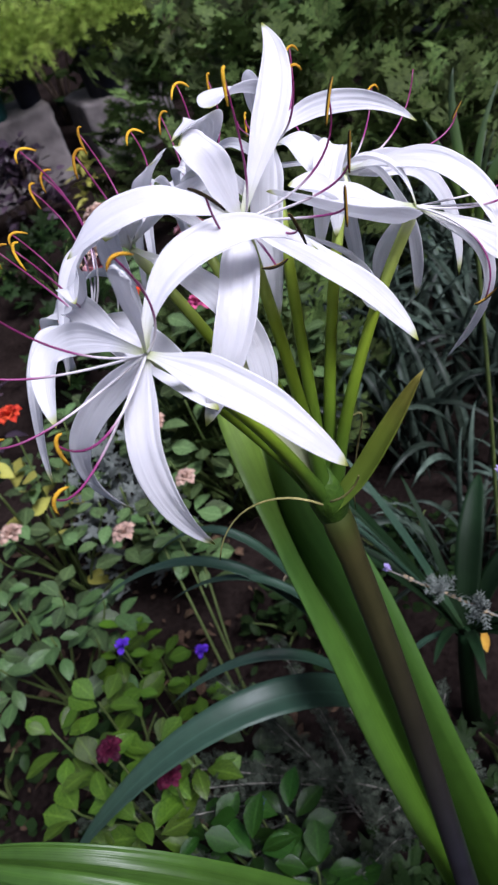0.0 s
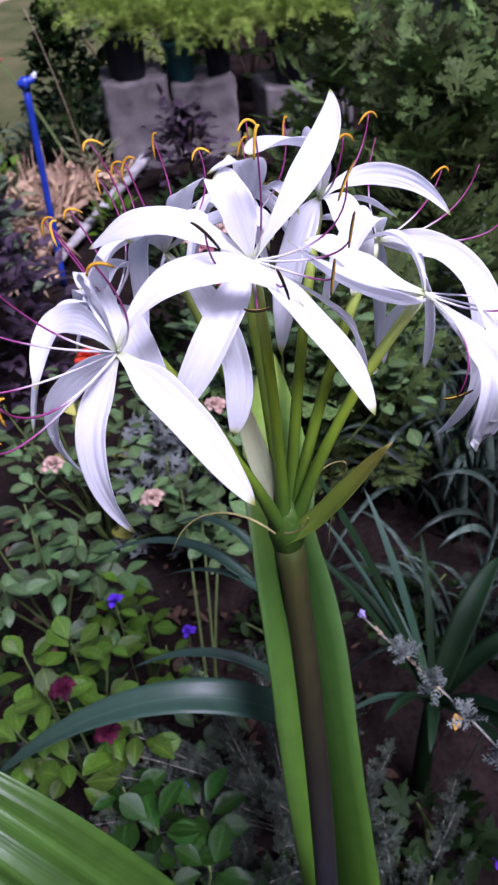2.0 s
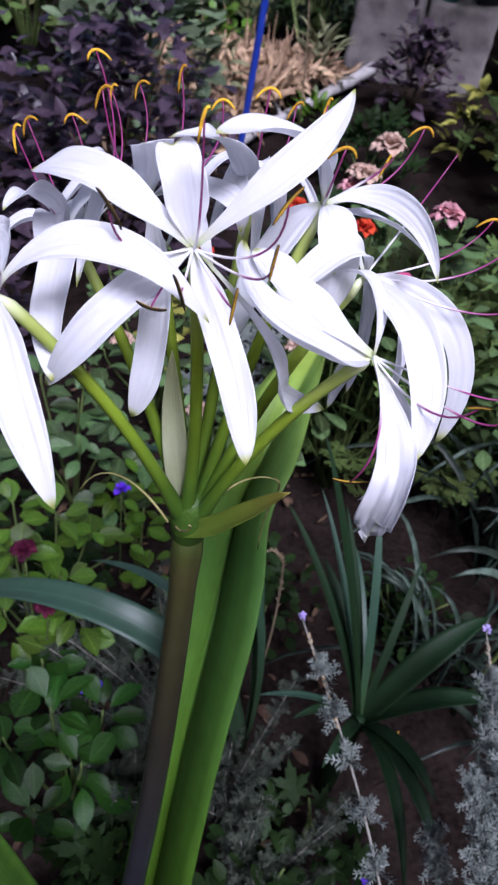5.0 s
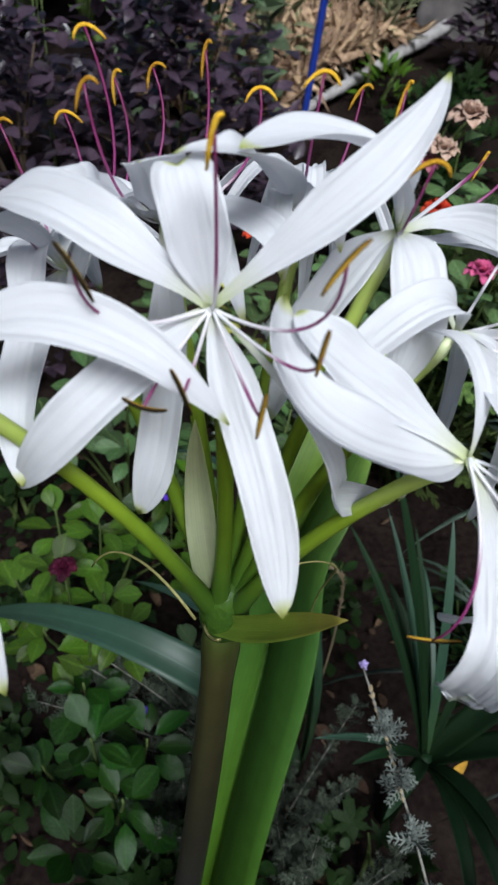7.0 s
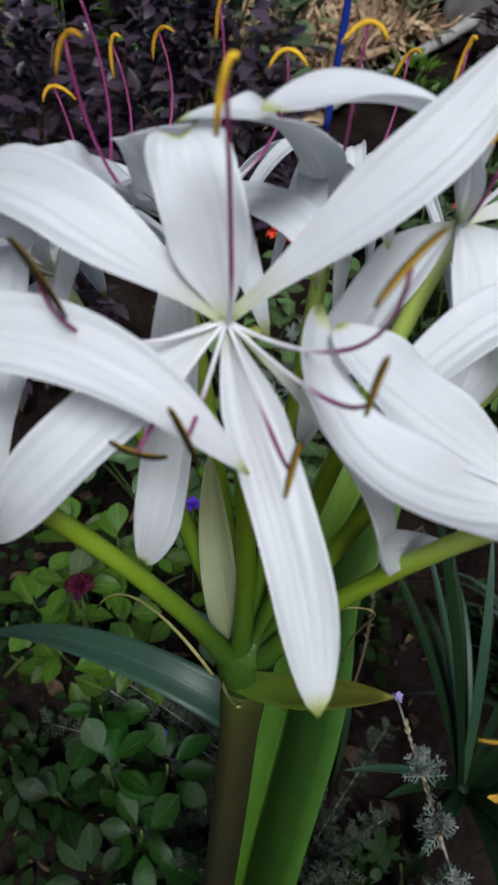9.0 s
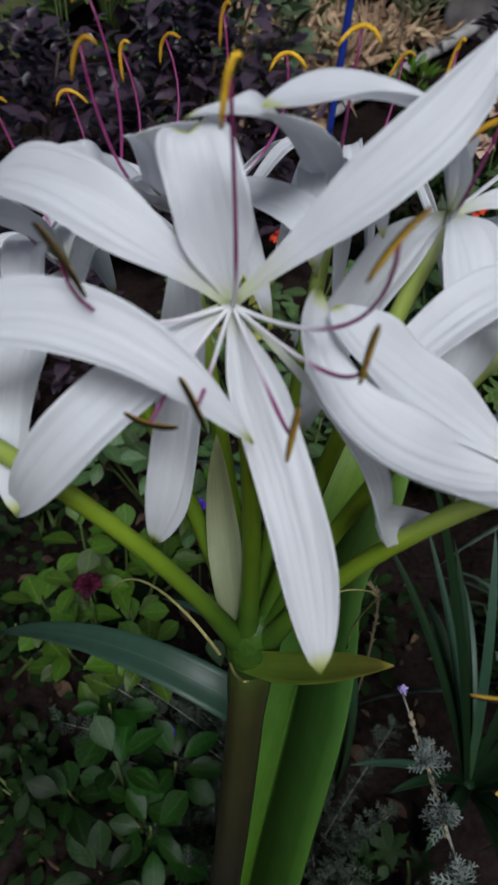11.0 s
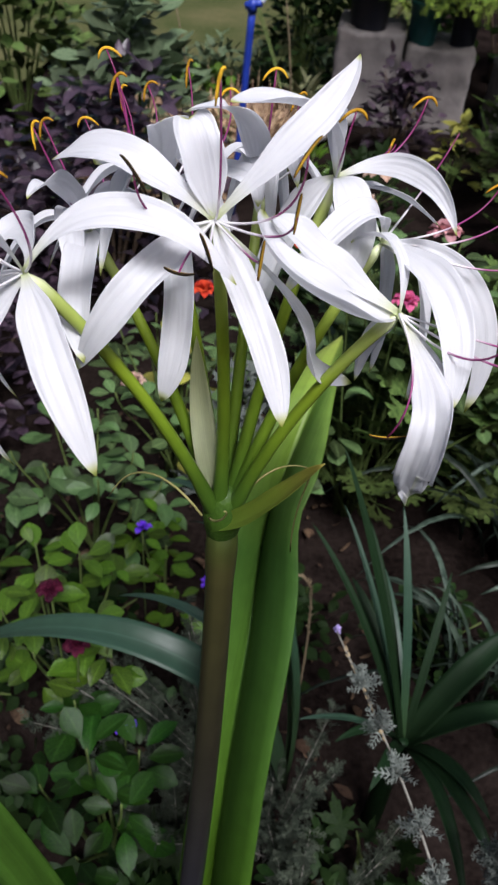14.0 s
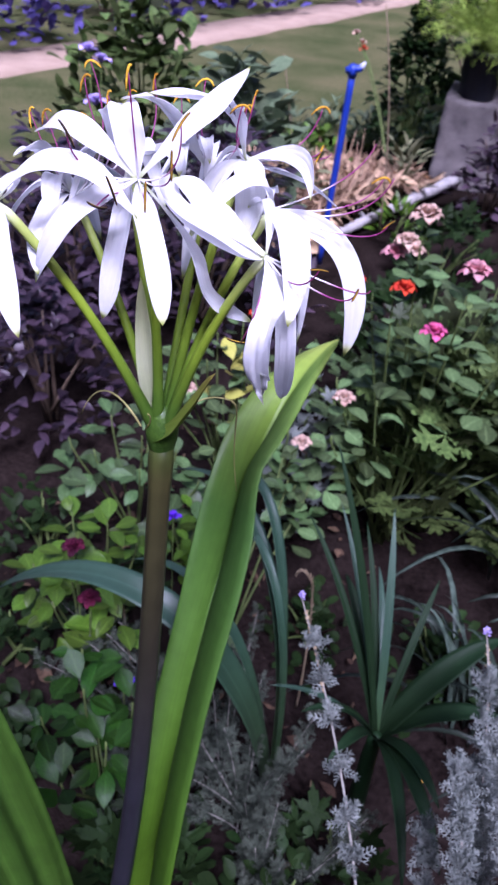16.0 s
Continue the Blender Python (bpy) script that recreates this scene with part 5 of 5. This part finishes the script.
# withered threads between the stalks
for k, c in enumerate(([(0.012, 0.0, 0.948), (0.022, 0.015, 0.975), (0.04, 0.03, 0.978), (0.0561, 0.0347, 0.970)], [(0.0561, 0.0347, 0.970), (0.066, 0.036, 0.964), (0.050, 0.05, 0.93), (0.055, 0.075, 0.84)], [(-0.005, -0.01, 0.957), (-0.03, 0.0, 0.985), (-0.06, 0.02, 0.97), (-0.075, 0.02, 0.93)], [(0.0, -0.012, 0.958), (0.008, -0.03, 0.97), (0.016, -0.03, 0.985), (0.012, -0.035, 0.99)])):
    part("thread", mesh_from("thread", *tube(bezier(c, 14), np.linspace(0.0009, 0.0005, 14), 5)), M_THREAD, lily)


part("receptacle", mesh_from("receptacle", *tube(np.linspace((0.0066, 0.005, 0.926), (0.0066, 0.006, 0.970), 9), [0.0102, 0.0112, 0.0126, 0.0135, 0.0136, 0.0128, 0.0110, 0.0085, 0.004], 18)), M_HEAD, lily, "swollen green head of the stalk")


def nodding_stem():
    th = thing("dried_plant", "thin dried stem with a drooping seed tip", "plant", (0.116, 0.44, 0))
    p = np.vstack([bezier([(0.116, 0.44, -0.01), (0.119, 0.43, 0.14), (0.114, 0.44, 0.25), (0.106, 0.44, 0.335)], 20), bezier([(0.106, 0.44, 0.335), (0.104, 0.44, 0.362), (0.084, 0.445, 0.386), (0.073, 0.45, 0.352)], 12)[1:]])
    st = part("stem", mesh_from("stem", *tube(p, np.linspace(0.0022, 0.0012, len(p)), 6)), M_STICK, th)
    r = np.random.RandomState(78)
    poses = [turn(unit(p[i] - p[i - 1]) + rand_dir(r, -30, 60) * 0.5, size=r.uniform(0.006, 0.010), at=p[i]) for i in range(12, len(p)) for k in range(3)]
    part("dry_spike", scatter_mesh("dry_spike", T_POINT, poses, 8), M_STICK, st, "dry pale seed spike")


nodding_stem()


def leafy_stalk():
    th = thing("leafy_stalk", "tall green stalk topped by narrow upright leaves", "plant", (0.50, 0.45, 0))
    fork = np.array((0.487, 0.435, 0.815))
    part("stalk", mesh_from("stalk", *tube(bezier([(0.50, 0.45, -0.01), (0.505, 0.45, 0.3), (0.492, 0.43, 0.6), fork], 16), np.linspace(0.0045, 0.003, 16), 7)), M_STEM, th)
    for k, (tip, bow, w) in enumerate((((0.518, 0.491, 0.984), (0.0, 0.02, 0.02), 0.013), ((0.559, 0.451, 0.968), (-0.016, 0, 0.012), 0.009), ((0.474, 0.505, 0.935), (0.0, 0.012, 0.035), 0.010), ((0.468, 0.492, 0.905), (0.0, 0.01, 0.02), 0.008),
                                       ((0.572, 0.415, 0.915), (-0.02, 0, 0.03), 0.013), ((0.548, 0.47, 0.90), (-0.012, 0, 0.012), 0.010), ((0.50, 0.40, 0.93), (-0.01, 0, 0.02), 0.009))):
        tip, bow = np.array(tip), np.array(bow)
        base = fork - np.array((0, 0, 0.012 * k))
        pts = bezier([base, base * 0.66 + tip * 0.34 + bow, base * 0.33 + tip * 0.67 + bow, tip], 12)
        part("blade", mesh_from("blade", *ribbon(pts, w, (1, -0.6, 0.1), 0.35, 0.0007, 3, 25, 0.0, k, 1.3, 0.6, 0.4, 0.4)), M_BLADE, th)


leafy_stalk()


class Flower:
    """One bloom: a stalk and tube from the neck, tepals, filaments with anthers, and a style."""

    def __init__(self, centre, seed, bend=0.012):
        self.c = np.array(centre, float)
        self.seed, self.count = seed, 0
        d = self.c - NECK
        self.axis = unit(d)
        h = unit(np.array((d[0], d[1], 0.0)))
        p = bezier([NECK + h * 0.004, NECK + d * 0.33 - h * bend * 0.4 + (0, 0, bend), NECK + d * 0.7 - h * bend * 0.3 + (0, 0, bend * 1.2), self.c - self.axis * 0.001], 22)
        rad = np.interp(np.linspace(0, 1, 22), [0, 0.08, 0.2, 0.5, 0.85, 0.95, 1], [0.0052, 0.0055, 0.0042, 0.0035, 0.0032, 0.0034, 0.0012])
        self.ob = part("flower", mesh_from("flower_tube", *tube(p, rad, 10)), M_PEDICEL, lily, "white spidery bloom on a green tube")
        e = np.cross(self.axis, (0.2, 1, 0.1))
        self.e1 = unit(e)
        self.e2 = np.cross(self.axis, self.e1)

    def tepal(self, p1, p2, p3, width=0.025, twist=0.0, cup=0.32, wave=0.13, tip=1.7, face=None, taper=0.62, blunt=0.65, ragged=0.0):
        pts = bezier([self.c, p1, p2, p3], 34)
        chord = unit(pts[-1] - pts[0]) + 0.5 * unit(pts[10] - pts[0])
        up = self.axis if face is None else unit(self.axis * 0.5 + unit(np.array(face, float)))
        side = np.cross(unit(chord), up)
        self.count += 1
        twist = twist or (22 if face is None else 13) * math.sin(self.seed * 2.3 + self.count * 1.9)
        v, f, uv = ribbon(pts, width, unit(side), cup, 0.0008, 27, twist, wave, self.seed * 10 + self.count, tip, 0.2, 0.40, taper, 0.060, blunt, ragged)
        if ragged:
            uv = uv * (1, 0.965)
        part("tepal", mesh_from("tepal", v, f, uv), M_PETAL, self.ob)

    def spare(self, angle, length=0.095, droop=0.5, width=0.0155, reach=0.7, lift=0.022):
        """A tepal that is mostly hidden: out, over and down."""
        r = self.e1 * math.cos(angle) + self.e2 * math.sin(angle)
        d = np.array((0, 0, -1.0))
        self.tepal(self.c + self.axis * lift + r * 0.012, self.c + self.axis * (lift + 0.006) + r * length * 0.5 * reach, self.c + r * length * reach + self.axis * 0.01 + d * length * droop, width)

    def stamen(self, end, bow=0.012, old=False, lie=(1, 0.2, 0), anther=True, size=0.0105):
        size *= 1.6 if old else 1.08
        end = np.array(end, float)
        out = (end - self.c) - self.axis * ((end - self.c) @ self.axis)
        rise = self.axis * max((end - self.c) @ self.axis, 0.0)
        p = bezier([self.c, self.c + out * 0.45 + self.axis * 0.004, self.c + out * 1.02 + rise * 0.35, end], 16)
        part("filament", mesh_from("filament", *tube(p, np.linspace(0.0007, 0.00045, 16), 6)), M_FILAMENT, self.ob)
        if anther:
            l = unit(np.array(lie, float))
            dn = unit(end - p[-2]) * (0.25 if old else 1.0)
            a = bezier([end - l * size * 0.55 - dn * size * 0.5, end - l * size * 0.25 + dn * size * 0.15, end + l * size * 0.25 + dn * size * 0.2, end + l * size * 0.55 - dn * size * 0.35], 9)
            part("anther", mesh_from("anther", *tube(a, np.array([0.0004, 0.00065, 0.00075, 0.0008, 0.0008, 0.0008, 0.00075, 0.00065, 0.0004]), 7)), M_ANTHER_OLD if old else M_ANTHER, self.ob)


OPEN = (0.05, -0.7, 0.7)  # the side to which the umbel opens
UP = (0.0, -0.5, 0.85)
bloom_front = Flower((-0.005, -0.008, 1.153), 1)
bloom_front.tepal((-0.037, -0.025, 1.189), (-0.060, -0.004, 1.183), (-0.086, 0.006, 1.167), 0.0195, face=OPEN)
bloom_front.tepal((-0.019, -0.027, 1.149), (-0.034, -0.071, 1.145), (-0.065, -0.045, 1.084), 0.018, face=OPEN)
bloom_front.tepal((0.003, -0.025, 1.144), (0.025, -0.045, 1.131), (0.040, -0.074, 1.090), 0.0155, face=OPEN, tip=2.2, taper=0.76)
bloom_front.tepal((-0.010, -0.006, 1.171), (-0.014, -0.008, 1.197), (-0.020, 0.002, 1.194), 0.0195, face=OPEN, cup=0.4, tip=2.2, taper=0.76)
bloom_front.tepal((0.030, -0.000, 1.195), (0.046, 0.011, 1.203), (0.051, 0.038, 1.219), 0.0165, face=OPEN, tip=1.5, taper=0.5, blunt=0.8)
bloom_front.tepal((0.0847, -0.034, 1.1000), (0.0175, -0.0357, 1.1011), (0.0734, 0.013, 1.0576), 0.0135, tip=2.2, taper=0.76)
bloom_left = Flower((-0.08, -0.055, 1.14), 2)
bloom_left.tepal((-0.059, -0.037, 1.179), (-0.012, -0.051, 1.176), (0.012, -0.047, 1.143), 0.0178, face=OPEN, tip=1.5, taper=0.5, blunt=0.8)
bloom_left.tepal((-0.067, -0.078, 1.136), (-0.053, -0.104, 1.129), (-0.032, -0.120, 1.088), 0.018, face=OPEN)
bloom_left.tepal((-0.087, -0.058, 1.126), (-0.118, -0.088, 1.113), (-0.089, -0.078, 1.045), 0.0145, face=OPEN)
bloom_left.tepal((-0.075, -0.046, 1.130), (-0.152, -0.021, 1.110), (-0.112, -0.016, 1.036), 0.0135, face=OPEN)
bloom_left.tepal((-0.094, 0.006, 1.133), (-0.117, 0.033, 1.134), (-0.127, -0.021, 1.107), 0.0165, face=OPEN)
bloom_left.tepal((-0.081, -0.081, 1.182), (-0.087, -0.105, 1.205), (-0.083, -0.092, 1.192), 0.0105, face=OPEN)
bloom_right = Flower((0.0867, -0.0179, 1.1228), 3)
bloom_right.tepal((0.0831, -0.0100, 1.1087), (0.0227, -0.0827, 1.1625), (0.0168, 0.0033, 1.1560), 0.0250, face=(-0.1, -0.5, 0.85), cup=0.45)
bloom_right.tepal((0.0498, -0.0066, 1.1364), (0.0345, -0.0258, 1.1601), (0.0230, -0.0086, 1.1597), 0.0185, face=OPEN)
bloom_right.tepal((0.088, -0.012, 1.147), (0.078, 0.010, 1.160), (0.060, 0.025, 1.135), 0.008)
bloom_right.tepal((0.1143, -0.0647, 1.1008), (0.1006, -0.0916, 1.1183), (0.1048, -0.0669, 1.0555), 0.0175, face=OPEN, twist=-40, wave=0.34, tip=7.0, taper=0.9, blunt=0.2, ragged=0.9)
bloom_right.tepal((0.1081, -0.0252, 1.1000), (0.1179, -0.0726, 1.1033), (0.1054, -0.0062, 1.0122), 0.0135, face=OPEN, tip=2.6, taper=0.80, ragged=0.25)
bloom_right.tepal((0.083, -0.009, 1.110), (0.074, 0.014, 1.095), (0.074, 0.008, 1.063), 0.01)
bloom_outer = Flower((0.076, 0.028, 1.136), 4)
bloom_outer.tepal((0.092, -0.004, 1.148), (0.117, -0.034, 1.144), (0.1142, -0.0557, 1.0976), 0.019, face=OPEN)
bloom_outer.tepal((0.0842, 0.0422, 1.1252), (0.155, 0.0302, 1.1402), (0.1411, 0.0236, 1.0401), 0.0165, face=OPEN, tip=2.2, taper=0.76)
bloom_outer.tepal((0.062, 0.062, 1.146), (0.054, 0.087, 1.130), (0.057, 0.118, 1.116), 0.011)
bloom_outer.tepal((0.080, 0.045, 1.132), (0.088, 0.056, 1.090), (0.085, 0.049, 1.042), 0.011)
bloom_outer.tepal((0.098, 0.030, 1.142), (0.108, 0.010, 1.110), (0.1059, 0.0218, 1.044), 0.0145, tip=2.2, taper=0.76)
bloom_outer.spare(0.8)
bloom_upper = Flower((0.048, 0.052, 1.157), 5)
bloom_upper.tepal((0.041, 0.046, 1.185), (0.043, 0.045, 1.204), (0.042, 0.033, 1.193), 0.014)
bloom_upper.tepal((0.074, 0.075, 1.164), (0.099, 0.038, 1.175), (0.107, 0.002, 1.156), 0.0138, face=OPEN, tip=1.5, taper=0.5, blunt=0.8)
bloom_upper.tepal((0.054, 0.034, 1.166), (0.068, 0.024, 1.146), (0.057, 0.018, 1.108), 0.0205, face=OPEN)
bloom_upper.tepal((0.075, 0.065, 1.147), (0.080, 0.086, 1.147), (0.112, 0.093, 1.120), 0.009)
bloom_upper.tepal((0.053, 0.014, 1.207), (0.020, 0.062, 1.192), (-0.001, -0.001, 1.204), 0.0155, face=UP, tip=2.2, taper=0.76)
bloom_upper.tepal((0.036, 0.036, 1.158), (0.022, 0.030, 1.135), (0.0139, 0.0252, 1.0731), 0.018, face=OPEN)
bloom_rear_left = Flower((-0.085, 0.05, 1.11), 6)
bloom_rear_left.tepal((-0.073, 0.013, 1.130), (-0.073, -0.025, 1.123), (-0.058, -0.052, 1.094), 0.019, face=OPEN)
bloom_rear_left.tepal((-0.084, 0.025, 1.147), (-0.088, 0.007, 1.164), (-0.093, -0.012, 1.154), 0.015, face=OPEN)
bloom_rear_left.spare(0.8)
bloom_rear_left.spare(2.2)
bloom_rear_left.spare(3.9)
bloom_rear_left.spare(5.2)
bloom_back = Flower((-0.045, 0.062, 1.135), 7)
bloom_back.tepal((-0.026, 0.016, 1.125), (-0.010, -0.030, 1.110), (-0.0273, -0.024, 1.055), 0.0155, face=OPEN, taper=0.8)
bloom_back.tepal((-0.040, 0.046, 1.160), (-0.026, 0.008, 1.196), (-0.034, 0.006, 1.190), 0.020, cup=0.06, face=OPEN, taper=0.74)
bloom_back.tepal((-0.055, 0.045, 1.150), (-0.050, 0.018, 1.180), (-0.066, 0.008, 1.166), 0.022, face=OPEN, taper=0.8)
bloom_back.tepal((-0.058, 0.040, 1.155), (-0.050, 0.012, 1.178), (-0.072, 0.022, 1.164), 0.020, face=OPEN, taper=0.7)
bloom_back.tepal((-0.030, 0.050, 1.150), (0.010, 0.034, 1.176), (0.012, 0.020, 1.150), 0.013, face=OPEN, taper=0.7)
bloom_back.spare(0.6)
bloom_back.spare(1.6)
bloom_back.spare(2.7)
bloom_rear = Flower((0.005, 0.105, 1.125), 8)
bloom_rear.tepal((0.004, 0.026, 1.182), (0.009, 0.002, 1.211), (-0.022, 0.004, 1.196), 0.0180, face=UP)
bloom_rear.tepal((0.010, 0.070, 1.160), (0.022, 0.040, 1.186), (0.030, 0.030, 1.158), 0.010, face=UP)
bloom_rear.tepal((-0.002, 0.070, 1.160), (0.004, 0.036, 1.180), (0.012, 0.030, 1.140), 0.009, face=UP)
bloom_rear.spare(0.2, 0.085, 0.7, 0.009, 0.75, 0.03)
bloom_rear.spare(1.1, 0.085, 0.7, 0.009, 0.75, 0.03)
bloom_rear.spare(2.0, 0.085, 0.7, 0.009, 0.75, 0.03)
bloom_rear.spare(2.9, 0.085, 0.7, 0.009, 0.75, 0.03)
bloom_rear.spare(3.8, 0.085, 0.7, 0.009, 0.75, 0.03)
bloom_rear.spare(4.7, 0.085, 0.7, 0.009, 0.75, 0.03)
bloom_rear.spare(5.5, 0.085, 0.7, 0.009, 0.75, 0.03)
bloom_front.stamen((-0.032, -0.048, 1.188), old=True, lie=(0.62, -0.2, -0.75))
bloom_front.stamen((-0.002, -0.026, 1.221), old=False, lie=(0.3, 0.1, 1))
bloom_front.stamen((0.036, -0.039, 1.200), old=True, lie=(0.5, 0.2, 0.85))
bloom_front.stamen((0.035, -0.050, 1.181), old=True, lie=(0.08, -0.2, 0.95))
bloom_front.stamen((0.023, -0.060, 1.164), old=True, lie=(0.08, -0.1, 1))
bloom_front.stamen((0.000, -0.057, 1.163), old=True, lie=(0.3, 0.1, -0.95))
bloom_front.stamen((-0.0121, -0.0529, 1.1481), old=True, lie=(1, 0.1, -0.12), size=0.0075)
bloom_rear_left.stamen((-0.077, 0.072, 1.201), old=False, lie=(1, 0.2, 0))
bloom_rear_left.stamen((-0.077, 0.097, 1.174), old=False, lie=(0.3, 0.1, 1))
bloom_rear_left.stamen((-0.066, 0.113, 1.174), old=False, lie=(0.7, 0, 0.7))
bloom_rear_left.stamen((-0.097, 0.090, 1.159), old=False, lie=(1, 0.2, 0))
bloom_rear_left.stamen((-0.104, 0.031, 1.172), old=False, lie=(0.3, 0.1, 1))
bloom_rear_left.stamen((-0.11, 0.06, 1.165), old=False, lie=(0.7, 0, 0.7))
bloom_back.stamen((-0.015, 0.090, 1.183), old=False, lie=(1, 0.2, 0))
bloom_back.stamen((-0.04, 0.10, 1.19), old=False, lie=(0.3, 0.1, 1))
bloom_back.stamen((-0.06, 0.03, 1.2), old=False, lie=(0.7, 0, 0.7))
bloom_rear.stamen((0.011, 0.069, 1.201), old=False, lie=(1, 0.2, 0))
bloom_rear.stamen((0.039, 0.096, 1.190), old=False, lie=(0.3, 0.1, 1))
bloom_rear.stamen((0.02, 0.14, 1.17), old=False, lie=(0.7, 0, 0.7))
bloom_upper.stamen((0.053, 0.021, 1.200), old=False, lie=(1, 0.2, 0))
bloom_upper.stamen((0.080, 0.153, 1.144), old=False, lie=(0.3, 0.1, 1))
bloom_upper.stamen((0.084, 0.177, 1.136), lie=(0.7, 0, 0.7), anther=False)
bloom_upper.stamen((0.09, 0.09, 1.19), old=False, lie=(1, 0.2, 0))
bloom_outer.stamen((0.121, 0.164, 1.152), lie=(1, 0.2, 0), anther=False)
bloom_outer.stamen((0.15, 0.06, 1.16), lie=(0.3, 0.1, 1), anther=False)
bloom_outer.stamen((0.155, 0.03, 1.14), old=True, lie=(0.7, 0, 0.7), size=0.006)
bloom_outer.stamen((0.14, 0.09, 1.15), old=False, lie=(1, 0.2, 0))
bloom_left.stamen((-0.081, -0.075, 1.193), old=False, lie=(1, 0.2, 0))
bloom_left.stamen((-0.13, -0.10, 1.15), old=False, lie=(0.3, 0.1, 1))
bloom_left.stamen((-0.14, -0.10, 1.13), old=False, lie=(0.7, 0, 0.7))
bloom_left.stamen((-0.155, -0.06, 1.14), old=False, lie=(1, 0.2, 0))
bloom_left.stamen((-0.15, -0.03, 1.16), old=False, lie=(0.3, 0.1, 1))
bloom_left.stamen((-0.13, -0.06, 1.19), old=False, lie=(0.7, 0, 0.7))
bloom_right.stamen((0.088, -0.065, 1.085), old=True, lie=(1, 0.2, 0))
bloom_right.stamen((0.15, -0.04, 1.12), old=True, lie=(0.3, 0.1, 1), size=0.005)
bloom_right.stamen((0.155, -0.01, 1.11), lie=(0.7, 0, 0.7), anther=False)
bloom_right.stamen((0.13, -0.06, 1.14), old=True, lie=(1, 0.2, 0), size=0.006)
